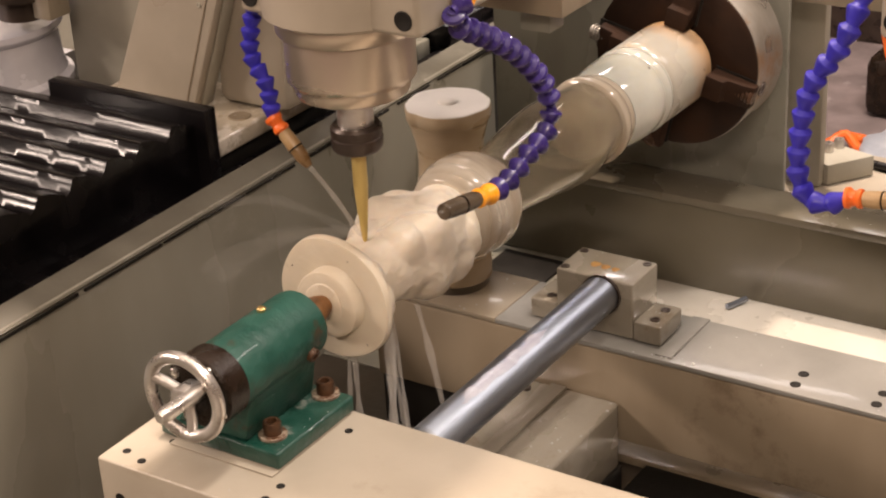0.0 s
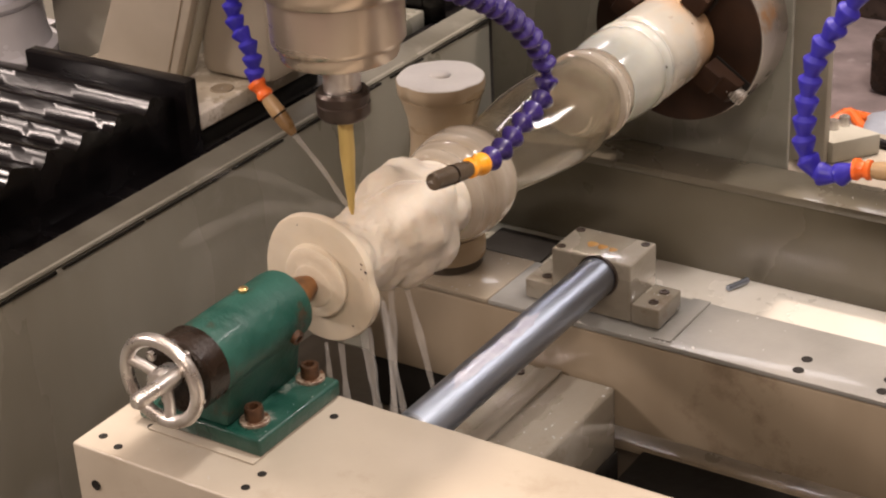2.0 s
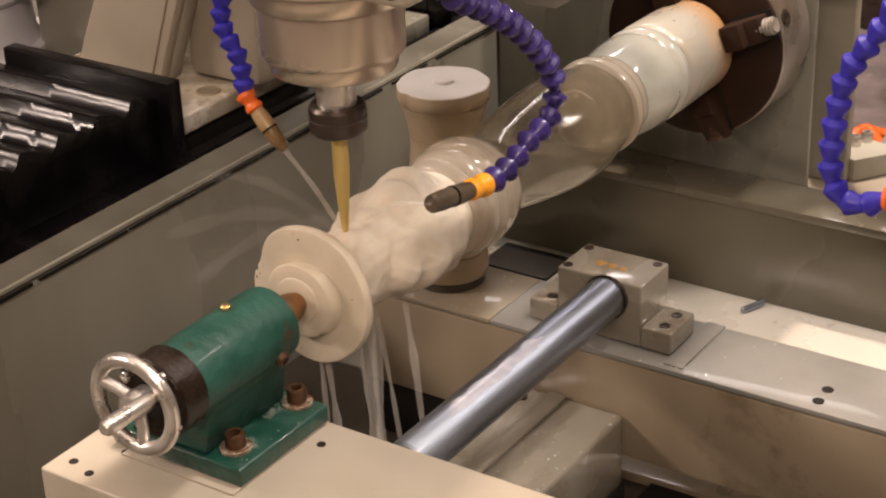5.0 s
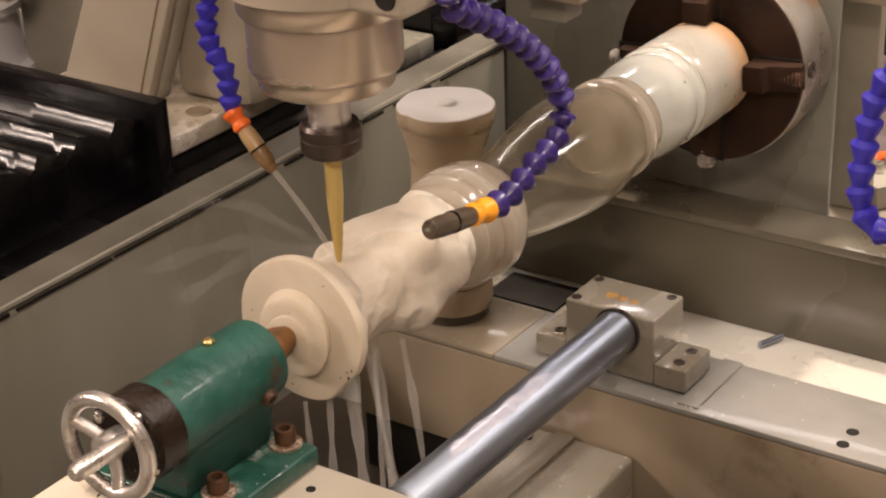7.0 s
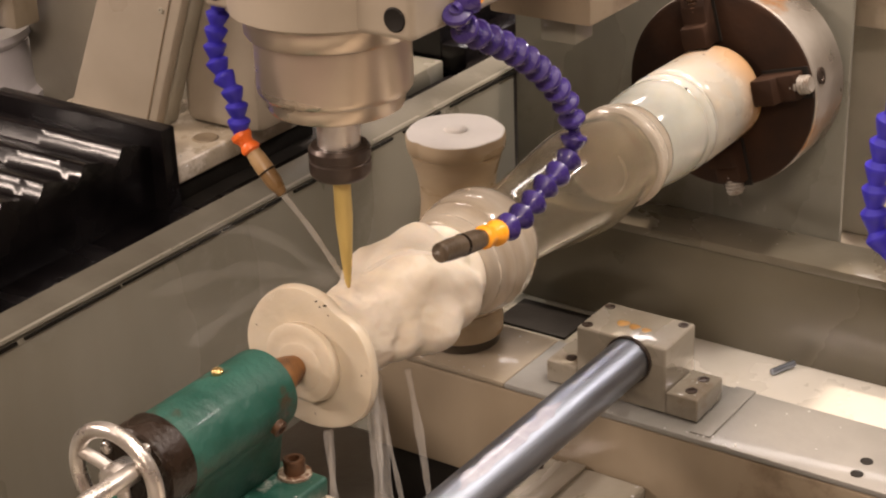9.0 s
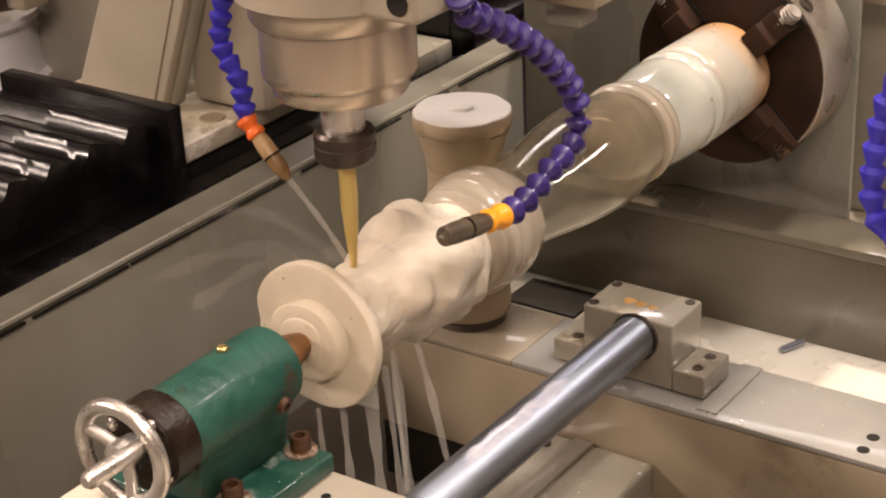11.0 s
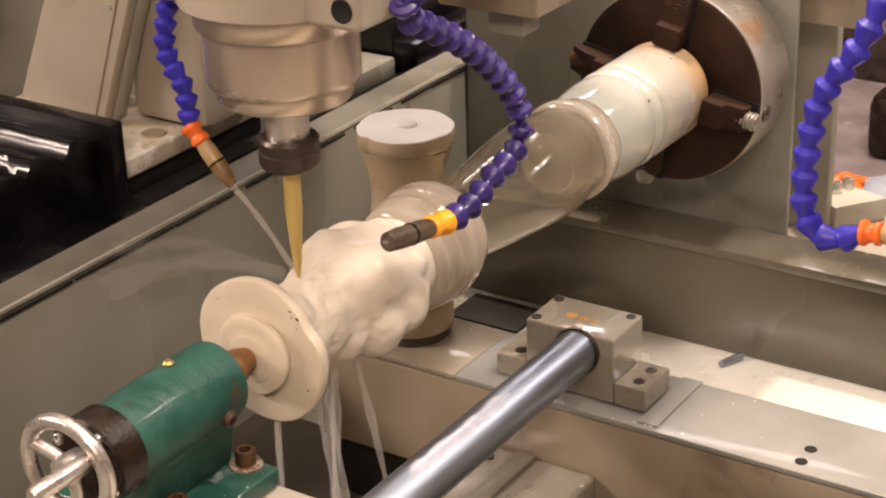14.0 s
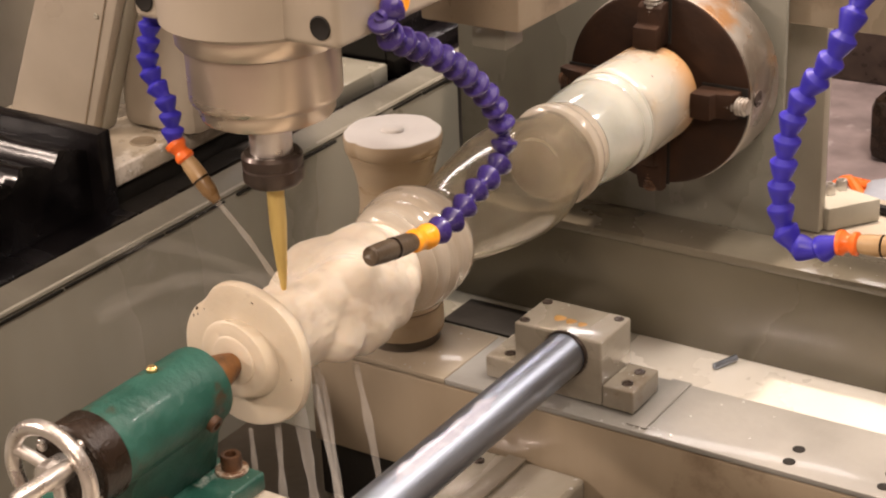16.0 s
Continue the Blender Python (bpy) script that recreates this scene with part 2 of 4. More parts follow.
ORANGE = mat("orange_plastic", (0.75, 0.13, 0.02), (0.85, 0.18, 0.03), 0.35, scale=60, bump=0.05)
AMBER = mat("amber_plastic", (0.85, 0.33, 0.02), (0.92, 0.40, 0.03), 0.35, scale=60, bump=0.05)
BLACK = mat("wet_black_bellows_cloth", (0.003, 0.0025, 0.003), (0.009, 0.008, 0.009), 0.24, scale=20, bump=0.40, ior=1.36, spread=0.12, fine=2.6, stretch=(0.3, 1, 1))
# Near-black for dark steel and for the darkness inside holes and gaps.
GAP = mat("dark_gap_and_bare_steel", (0.008, 0.007, 0.006), (0.020, 0.018, 0.016), 0.62, scale=12, bump=0.3, ior=1.3)
HALLFLOOR = mat("speckled_hall_carpet", (0.15, 0.12, 0.12), (0.27, 0.22, 0.22), 0.85, scale=9, bump=0.5, wear=((0.36, 0.32, 0.32), 0.58, 0.70))
HALLWALL = mat("hall_wall_paint", (0.42, 0.36, 0.30), (0.50, 0.43, 0.36), 0.8, scale=1.5, bump=0.05)
SCUM = mat("cream_paint_with_dried_scum", (0.42, 0.365, 0.285), (0.51, 0.455, 0.365), 0.35, scale=30, bump=0.25, wear=((0.68, 0.63, 0.56), 0.53, 0.60), coat=0.4)
TAN = mat("tan_plastic_nozzle", (0.33, 0.215, 0.105), (0.43, 0.295, 0.16), 0.4, scale=40, bump=0.15, wear=((0.20, 0.12, 0.055), 0.56, 0.70))
SILVER = mat("bright_wet_steel", (0.62, 0.62, 0.70), (0.80, 0.80, 0.88), 0.2, metal=0.15, scale=12, bump=0.15, coat=0.6)
RAG = mat("pale_blue_bag", (0.34, 0.37, 0.44), (0.46, 0.49, 0.55), 0.5, scale=30, bump=0.4)

# ---- mesh helpers ----


def mesh_from(bm, name, material, smooth=True, angle=35):
    bmesh.ops.recalc_face_normals(bm, faces=bm.faces[:])
    if smooth:
        for e in bm.edges:
            e.smooth = len(e.link_faces) == 2 and e.calc_face_angle(0) < radians(angle)
        for fc in bm.faces:
            fc.smooth = True
    me = bpy.data.meshes.new(name)
    bm.to_mesh(me)
    bm.free()
    me.materials.append(material)
    return me


def thing(name, label, category, group="", kind="", at=(0, 0, 0)):
    ob = new(name)
    ob.location = at
    ob.empty_display_size = 0.02
    return tagged(ob, label, category, group, kind)


def part(name, bm, material, parent, label="", at=None, smooth=True):
    ob = new(name, mesh_from(bm, name, material, smooth))
    ob.parent = parent
    if at is not None:
        ob.matrix_basis = at if isinstance(at, Matrix) else Matrix.Translation(at)
    if label:
        ob["label"] = label
    return ob


def solo(name, bm, material, label, category, kind="", group="", at=None, smooth=True):
    ob = new(name, mesh_from(bm, name, material, smooth))
    if at is not None:
        ob.matrix_basis = at
    return tagged(ob, label, category, group, kind)


def box(x0, x1, y0, y1, z0, z1, bevel=0.002, seg=2, bm=None):
    own = bm is None
    bm = bm or bmesh.new()
    r = bmesh.ops.create_cube(bm, size=1.0)
    bmesh.ops.transform(bm, matrix=Matrix.LocRotScale(((x0 + x1) / 2, (y0 + y1) / 2, (z0 + z1) / 2), None, (x1 - x0, y1 - y0, z1 - z0)), verts=r["verts"])
    if bevel and own:
        bmesh.ops.bevel(bm, geom=bm.edges[:], offset=bevel, segments=seg, affect="EDGES", profile=0.5)
    return bm


def turned(profile, steps=48, wobble=None, bm=None, m=None, close=True):
    """A solid of revolution about z from (radius, z) pairs; wobble(angle, z) adds to the radius."""
    bm = bm or bmesh.new()
    m = m or Matrix.Identity(4)
    rings = []
    for r, z in profile:
        if r < 1e-5:
            rings.append([bm.verts.new(m @ Vector((0, 0, z)))])
            continue
        ring = []
        for i in range(steps):
            a = 2 * math.pi * i / steps
            rr = r + (wobble(a, z) if wobble else 0)
            ring.append(bm.verts.new(m @ Vector((rr * math.cos(a), rr * math.sin(a), z))))
        rings.append(ring)
    for p, q in zip(rings, rings[1:]):
        for i in range(steps):
            j = (i + 1) % steps
            if len(p) == 1 and len(q) > 1:
                bm.faces.new((p[0], q[i], q[j]))
            elif len(q) == 1 and len(p) > 1:
                bm.faces.new((p[i], p[j], q[0]))
            elif len(p) > 1:
                bm.faces.new((p[i], p[j], q[j], q[i]))
    if close:
        for ring, flip in ((rings[0], True), (rings[-1], False)):
            if len(ring) > 2:
                bm.faces.new(ring[::-1] if flip else ring)
    return bm


def rod(r, length, bevel=0.0015, steps=32, m=None, bm=None):
    b = min(bevel, r * 0.4, length * 0.4)
    return turned([(r - b, 0), (r, b), (r, length - b), (r - b, length)], steps, m=m, bm=bm)


def tube_along(points, radius, steps=10, bm=None, taper=None):
    """A tube through the points."""
    bm = bm or bmesh.new()
    pts = [Vector(p) for p in points]
    rings = []
    up = Vector((0.13, 0.21, 1)).normalized()
    for i, p in enumerate(pts):
        d = (pts[min(i + 1, len(pts) - 1)] - pts[max(i - 1, 0)]).normalized()
        s = d.cross(up)
        s = s.normalized() if s.length > 1e-3 else Vector((1, 0, 0))
        u = s.cross(d)
        r = radius if taper is None else radius * taper[i]
        rings.append([bm.verts.new(p + (s * math.cos(2 * math.pi * k / steps) + u * math.sin(2 * math.pi * k / steps)) * r) for k in range(steps)])
    for a, b in zip(rings, rings[1:]):
        for k in range(steps):
            bm.faces.new((a[k], a[(k + 1) % steps], b[(k + 1) % steps], b[k]))
    bm.faces.new(rings[0][::-1])
    bm.faces.new(rings[-1])
    return bm


def prism(outline, axis_from, axis_to, axis="y", bevel=0.0015):
    """An outline in the two other axes (in x, y, z order), extruded along the axis."""
    bm = bmesh.new()
    def place(p, v):
        return {"x": (v, p[0], p[1]), "y": (p[0], v, p[1]), "z": (p[0], p[1], v)}[axis]
    a = [bm.verts.new(place(p, axis_from)) for p in outline]
    b = [bm.verts.new(place(p, axis_to)) for p in outline]
    bm.faces.new(a)
    bm.faces.new(b[::-1])
    k = len(a)
    for i in range(k):
        bm.faces.new((a[i], b[i], b[(i + 1) % k], a[(i + 1) % k]))
    bmesh.ops.recalc_face_normals(bm, faces=bm.faces[:])
    if bevel:
        bmesh.ops.bevel(bm, geom=bm.edges[:], offset=bevel, segments=2, affect="EDGES", profile=0.5)
    return bm


def screw(radius, height, socket=True):
    """A round cap screw with a hexagon socket, its foot at the origin."""
    r, h = radius, height
    prof = [(r, 0), (r, h * 0.85), (r * 0.9, h), (r * 0.55, h)]
    bm = turned(prof + [(r * 0.5, h * 0.45), (0, h * 0.45)], 18, close=False)
    bm.faces.new([v for v in bm.verts if abs(v.co.z) < 1e-7][::-1])
    return bm


def catmull(points, n):
    """n points at even steps along a smooth curve through the points."""
    p = [Vector(q) for q in points]
    p = [p[0] * 2 - p[1]] + p + [p[-1] * 2 - p[-2]]
    fine = []
    for i in range(1, len(p) - 2):
        for k in range(24):
            t = k / 24
            fine.append(0.5 * (2 * p[i] + (p[i + 1] - p[i - 1]) * t + (2 * p[i - 1] - 5 * p[i] + 4 * p[i + 1] - p[i + 2]) * t * t
                               + (3 * p[i] - p[i - 1] - 3 * p[i + 1] + p[i + 2]) * t ** 3))
    fine.append(p[-2])
    length = [0.0]
    for a, b in zip(fine, fine[1:]):
        length.append(length[-1] + (b - a).length)
    out = []
    for k in range(n):
        want = length[-1] * k / (n - 1)
        i = max(j for j, s in enumerate(length) if s <= want + 1e-9)
        i = min(i, len(fine) - 2)
        out.append(fine[i].lerp(fine[i + 1], (want - length[i]) / max(1e-9, length[i + 1] - length[i])))
    return out


def along(p, q):
    """The pose whose z axis runs from p to q."""
    d = Vector(q) - Vector(p)
    return Matrix.Translation(p) @ d.to_track_quat("Z", "Y").to_matrix().to_4x4()


# ---- the setting ----
solo("ground", box(-7, 7, -6, 8, -0.1, 0.0, 0), HALLFLOOR, "speckled grey-brown hall floor carpet", "floor", "structure")
for nm, b in (("wall_north", (-7, 7, 8, 8.15, 0, 4.6)), ("wall_south", (-7, 7, -6.15, -6, 0, 4.6)), ("wall_west", (-7.15, -7, -6, 8, 0, 4.6)), ("wall_east", (7, 7.15, -6, 8, 0, 4.6))):
    solo(nm, box(*b, 0), HALLWALL, "plain beige exhibition hall wall", "wall", "structure")
solo("ceiling", box(-7, 7, -6, 8, 4.6, 4.75, 0), HALLWALL, "plain dim exhibition hall ceiling", "ceiling", "structure")

# splash tray of the machine: floor, left wall with its flange, back wall with its ridge
tray = thing("splash_tray", "grey-painted wet sheet-metal splash tray under the workpiece", "splash tray", kind="structure", at=(0, 0, 0))
part("tray_floor", box(0.022, 1.6, 0.5455, 0.96, 0.585, 0.60, 0.001), TRAYFLOOR, tray, "wet pale tray floor")
part("drain_floor", box(-0.28, 0.0215, 0.5455, 0.96, 0.585, 0.599, 0.001), WALLGREY, tray, "grey wet floor by the drain")
# The front floor's dark colour carries the shade between the beams.
part("front_floor", box(-0.28, 1.6, -0.5, 0.5450, 0.585, 0.598, 0.001), SHADED_BROWN, tray, "wet floor darkened for the shade between the beams")
part("left_wall", box(-0.282, -0.272, -1.0, 0.990, 0.40, 0.880, 0.001), WALLGREY, tray, "grey-green wet left side wall")
part("left_flange", prism([(-0.303, 0.874), (-0.2715, 0.874), (-0.2695, 0.878), (-0.303, 0.8885)], -1.0, 1.30, "y", 0.001), FLANGE, tray, "folded top flange with a dark seam")
random.seed(3)
y = -1.0
while y < 1.25:
    run = random.uniform(0.03, 0.16)
    part("left_seam", box(-0.2714, -0.2690, y, y + run, 0.8722 - random.uniform(0.0004, 0.0018), 0.8736, 0), GAP, tray, "dark ragged seam")
    y += run + random.choice((0.004, 0.010, 0.022))
# Back wall and ledge have darker, browner colours than the left wall.
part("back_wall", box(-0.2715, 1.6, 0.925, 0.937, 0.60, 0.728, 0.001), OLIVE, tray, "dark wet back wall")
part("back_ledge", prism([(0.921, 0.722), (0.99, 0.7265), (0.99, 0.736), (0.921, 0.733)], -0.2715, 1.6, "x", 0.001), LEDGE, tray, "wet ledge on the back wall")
solo("machine_bed", box(-1.6, 1.7, -0.9, 1.4, 0.0, 0.58, 0.01), CASTING, "heavy cream machine bed below the tray", "machine bed", "structure")

# headstock panel behind the chuck, and the light column beside it
head_panel = thing("headstock", "grey wet headstock plate carrying the chuck", "headstock")
part("face_plate", box(-0.27, 0.170, 0.992, 1.000, 0.60, 1.07, 0.002), WETSTEEL, head_panel)
part("bearing_flange", rod(0.075, 0.03, 0.003, 48, pose(AX, 0.994, AZ - 0.007, 90, 0, 0)), DARKSTEEL, head_panel)
column = thing("support_column", "pale cream upright support column beside the headstock", "column")
part("column_body", box(0.129, 0.181, 1.093, 1.112, 0.701, 1.55, 0.003), CASTING, column)

# table plate on the far side with the mount block and its three cap screws
ledge = thing("side_table", "pale painted table plate behind the tray", "table plate")
part("tabletop", prism([(0.129, 1.075), (0.196, 1.040), (0.90, 0.990), (0.90, 1.235), (0.129, 1.235)], 0.672, 0.700, "z", 0.003), CREAM, ledge)
# The skirt's brown holds the shade below the tabletop.
part("table_skirt", prism([(0.150, 1.080), (0.200, 1.062), (0.88, 1.012), (0.88, 1.20), (0.150, 1.20)], 0.581, 0.6715, "z", 0.003), WETBROWN, ledge, "skirt browned for the shade below the tabletop")
part("beige_lip", prism([(0.185, 1.030), (0.90, 0.981), (0.90, 0.9895), (0.190, 1.039)], 0.655, 0.668, "z", 0.002), CREAM, ledge, "narrow beige lip along the front")
mount = thing("mounting_block", "grey painted mounting block with three socket cap screws", "mounting block")
part("block", prism([(0.152, 1.118), (0.188, 1.105), (0.232, 1.165), (0.165, 1.185)], 0.701, 0.731, "z", 0.002), CASTING, mount)
for i, (x, y) in enumerate(((0.163, 1.132), (0.170, 1.152), (0.178, 1.171))):
    part("cap_screw", screw(0.0075, 0.013), CHROME, mount, at=(x, y, 0.7312))
solo("black_cable", tube_along(catmull([(0.08, 1.26, 0.60), (0.105, 1.232, 0.695), (0.127, 1.213, 0.7065), (0.181, 1.199, 0.7065), (0.243, 1.185, 0.7065), (0.38, 1.170, 0.7065), (0.62, 1.17, 0.7065)], 40), 0.0062), BLACK,
     "black rubber cable lying along the table plate", "cable")

# ---- cross beams, bearing block, shaft ----
def holes(parent, places, r, material=GAP):
    """Drilled holes: dark recessed discs with a bright countersunk edge."""
    for x, y, z in places:
        part("drilled_hole", turned([(0, 0.0006), (r * 0.86, 0.0006), (r, 0.0009), (r * 1.18, 0.0006), (r * 1.18, 0.0)], 20, close=False), material, parent, at=(x, y, z))


front_beam = thing("front_beam", "cream-painted front cross beam with drilled holes", "machine beam")
part("beam_body", box(-0.0590, 1.25, -0.0655, 0.1128, 0.603, 0.850, 0.003, 3), CREAM, front_beam)
holes(front_beam, [(-0.0163, -0.0517, 0.850), (-0.012, -0.012, 0.850), (0.1219, 0.0795, 0.850), (0.1218, -0.0244, 0.850), (0.1218, -0.047, 0.850), (-0.040, -0.045, 0.850)], 0.0034)
part("front_hole", turned([(0, 0.0006), (0.0036, 0.0006), (0.0050, 0.001), (0.0050, 0.0)], 20, close=False), GAP, front_beam, at=pose(-0.036, -0.0656, 0.812, 90, 0, 0))

rear_beam = thing("rear_beam", "wet rear cross beam with machined top and drilled holes", "machine beam")
part("beam_body", box(-0.105, 1.45, 0.4384, 0.545, 0.668, 0.775, 0.003), BROWN, rear_beam, "brown wet beam body")
# Near-black block added to paint the dark hole under the beam.
part("dark_hole_fill", box(-0.105, 0.0745, 0.446, 0.540, 0.600, 0.668, 0.002), GAP, rear_beam)
part("machined_top", box(0.060, 1.45, 0.4384, 0.541, 0.7755, 0.7815, 0.0015), WETTOP, rear_beam, "grey wet machined top face")
part("machined_top", box(-0.105, 0.0595, 0.4384, 0.541, 0.7755, 0.7815, 0.0015), WETBROWN, rear_beam)
part("raised_strip", box(0.2535, 0.2735, 0.445, 0.541, 0.7816, 0.7835, 0.0006), WETTOP, rear_beam)
holes(rear_beam, [(0.407, 0.479, 0.7816), (0.4075, 0.4557, 0.7816), (0.492, 0.479, 0.7816), (0.493, 0.456, 0.7816)], 0.0048)

bearing = thing("shaft_bearing_block", "wet grey bearing block on the rear beam holding the steel shaft", "bearing block")
part("block_body", box(0.1276, 0.2202, 0.460, 0.520, 0.7836, 0.850, 0.0025, 3), CARRIAGE, bearing)
for x0, x1 in ((0.0945, 0.1272), (0.2206, 0.2532)):
    ft = part("foot", box(x0, x1, 0.460, 0.512, 0.7836, 0.8065, 0.002, 3), CARRIAGE, bearing)
    for y in (0.474, 0.499):
        part("socket_screw", turned([(0.0055, 0), (0.0055, 0.0009), (0.0046, 0.0011), (0.0030, 0.0009), (0.0024, 0.0002), (0, 0.0002)], 18, close=False), DARKSTEEL, ft, at=((x0 + x1) / 2 + 0.003, y, 0.8064))
for x, y in ((0.135, 0.468), (0.135, 0.511), (0.212, 0.511)):
    part("socket_screw", turned([(0.0050, 0), (0.0050, 0.0008), (0.0042, 0.0010), (0.0028, 0.0008), (0.0022, 0.0002), (0, 0.0002)], 18, close=False), DARKSTEEL, bearing, at=(x, y, 0.8499))
rb = bmesh.new()
for k in range(3):
    turned([(0, 0), (0.0062 - k * 0.0008, 0), (0.005 - k * 0.0008, 0.0007), (0, 0.0008)], 16, lambda a, z: 0.0007 * math.sin(3 * a), rb, pose(0.162 + k * 0.0125, 0.487 - k * 0.001, 0.8499), close=False)
part("rust_stain", rb, STAIN, bearing, "small rust-yellow stains")
part("collar", turned([(0.0212, 0), (0.0226, 0.0), (0.0230, 0.001), (0.0230, 0.004), (0.0212, 0.004)], 40, m=pose(0.184, 0.4595, 0.8318, 90, 0, 0), close=False), DARKSTEEL, bearing)
shaft = solo("guide_shaft", rod(0.0210, 0.350, 0.002, 56, pose(0.184, 0.462, 0.8318, 90, 0, 0)), SHAFT, "polished wet steel guide shaft between the beams", "guide shaft")
# Ragged strip along the shaft: wet film and painted highlight in one.
film = bmesh.new()
rows = []
for i in range(61):
    y = 0.165 + 0.165 * i / 60
    wob = noise.noise(Vector((y * 34, 2.0, 0))) * 0.30 + noise.noise(Vector((y * 90, 7.0, 0))) * 0.12
    lo, hi = 60 + 40 * wob, 92 + 60 * wob + 16 * noise.noise(Vector((y * 60, 4.0, 0)))
    fade = min(1, i / 8, (60 - i) / 8)
    mid = (lo + hi) / 2
    rows.append([film.verts.new((0.184 + 0.0213 * math.cos(radians(mid + (a - 0.5) * (hi - lo) * fade)), y, 0.8318 + 0.0213 * math.sin(radians(mid + (a - 0.5) * (hi - lo) * fade)))) for a in [k / 8 for k in range(9)]])
for p, q in zip(rows, rows[1:]):
    for k in range(8):
        film.faces.new((p[k], p[k + 1], q[k + 1], q[k]))
part("highlight_film", film, FILM, shaft, "milky wet film holding the shaft's ragged pale highlight")
carriage = thing("carriage_base", "wet cream-brown carriage base under the guide shaft", "carriage base")
part("carriage_body", box(0.075, 0.215, 0.1135, 0.4380, 0.603, 0.7170, 0.005, 3), CARRIAGE, carriage)
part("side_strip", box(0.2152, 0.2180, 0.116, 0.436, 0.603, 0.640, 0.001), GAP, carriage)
part("raised_rib", box(0.132, 0.152, 0.116, 0.436, 0.7171, 0.7205, 0.0015), CARRIAGE, carriage)
for x, y in ((0.112, 0.415),):
    part("socket_screw", screw(0.005, 0.003), DARKSTEEL, carriage, at=(x, y, 0.7171))
# Sheet added to darken the floor gap between the beams.
solo("dark_gap_sheet", box(0.2185, 1.3, 0.300, 0.494, 0.601, 0.606, 0.001), GAP, "near-black sheet added to darken the gap between the beams", "cover plate")
solo("floor_lip", box(0.080, 1.3, 0.4945, 0.528, 0.5985, 0.610, 0.002), BROWN, "tan painted lip on the tray floor below the rear beam", "floor lip", "structure")
solo("drain_plate", box(-0.212, -0.112, 0.842, 0.910, 0.5992, 0.603, 0.001), GAP, "dark drain opening plate in the tray", "drain")
solo("loose_pin", rod(0.004, 0.035, 0.001, 14, pose(0.140, 0.885, 0.6045, -88, 0, -24)), SHAFT, "small blue-grey steel pin lying in the tray", "pin")

# ---- the standing turned stone ----
post = thing("turned_stone_spool", "wet tan stone spool with white top on the beam", "stone spool", at=(-0.026, 0.497, 0.7815))
# Dark disc lifts the spool and paints the thin shade ring below it.
part("contact_shade_disc", rod(0.0375, 0.0105, 0.001, 48), SHADED_BROWN, post, "thin dark disc added for the shade under the stone")
chip = lambda a, z: 0.0007 * math.sin(5 * a) + 0.0005 * math.sin(9 * a + 1) - 0.0024 * math.exp(-((a - 4.4) / 0.12) ** 2) - 0.0012 * math.exp(-((a - 3.5) / 0.08) ** 2)
part("base_ring", turned([(0.0395, 0.0106), (0.0412, 0.0125), (0.0416, 0.020), (0.0412, 0.036), (0.0400, 0.0385), (0.036, 0.039)], 64), STONE, post, "wet base ring")
part("spool_body", turned([(0.0395, 0.0392), (0.0425, 0.050), (0.0445, 0.070), (0.0440, 0.090), (0.0410, 0.112), (0.0375, 0.135), (0.0360, 0.152), (0.0364, 0.168), (0.0385, 0.182), (0.0425, 0.195), (0.0455, 0.2035)], 64,
                          lambda a, z: 0.0006 * math.sin(3 * a + 40 * z) + 0.0005 * math.sin(z * 420)), STONE, post)
part("top_plate", turned([(0.0450, 0.2037), (0.0474, 0.207), (0.0480, 0.2120), (0.0482, 0.2180), (0.0474, 0.2205), (0.014, 0.221)], 96, chip), STONE, post, "flared head with a chipped rim")
# Top face and nub are whiter than the tan body.
part("white_top_face", turned([(0.0472, 0.2206), (0.0466, 0.2216), (0.012, 0.2218)], 96, chip), CHALK, post, "white top face")
part("centre_nub", turned([(0.0105, 0.2220), (0.0095, 0.2246), (0.0070, 0.2258), (0.0, 0.2261)], 24, lambda a, z: 0.0008 * math.sin(2 * a + 1)), CHALK, post, "small broken-off nub")

# ---- tailstock ----
Y = Matrix.Rotation(radians(-90), 4, "X")  # z axis to +y
tail = thing("tailstock", "green painted tailstock with a chrome handwheel, bolted to the front beam", "tailstock")
part("barrel", turned([(0.0310, -0.020), (0.0332, -0.018), (0.0332, 0.094), (0.0324, 0.0985), (0.0300, 0.100), (0.013, 0.100)], 64, m=pose(AX, 0, AZ) @ Y), GREEN, tail)
ring = part("end_ring", turned([(0.0330, -0.047), (0.0352, -0.045), (0.0352, -0.0202), (0.028, -0.0202)], 56, m=pose(AX, 0, AZ) @ Y), RINGBLACK, tail, "dark oiled end ring")
for a in (60, 150, 240, 330):
    part("cap_screw", screw(0.0048, 0.003), CHROME, ring, at=pose(AX + 0.0285 * math.cos(radians(a)), -0.0468, AZ + 0.0285 * math.sin(radians(a)), 90, 0, 0))
part("pedestal", prism([(-0.012, 0.8692), (0.028, 0.925), (0.050, 0.930), (0.089, 0.926), (0.076, 0.902), (0.0700, 0.8692)], -0.004, 0.098, "y", 0.003), GREEN, tail)
foot = part("foot", box(-0.030, 0.1080, -0.008, 0.110, 0.852, 0.8690, 0.003, 3), GREENSCUM, tail, "green foot plate with whitish wet stains")
for y in (0.0187, 0.1000):
    w = part("washer", turned([(0.0135, 0), (0.0135, 0.0022), (0.0125, 0.003), (0.006, 0.003)], 28), WASHER, foot, "stained washer", at=(0.0842, y - 0.002, 0.8692))
    part("bolt_head", screw(0.0086, 0.0120), RUST, foot, "rusty round socket bolt head", at=(0.0842, y - 0.002, 0.8723))
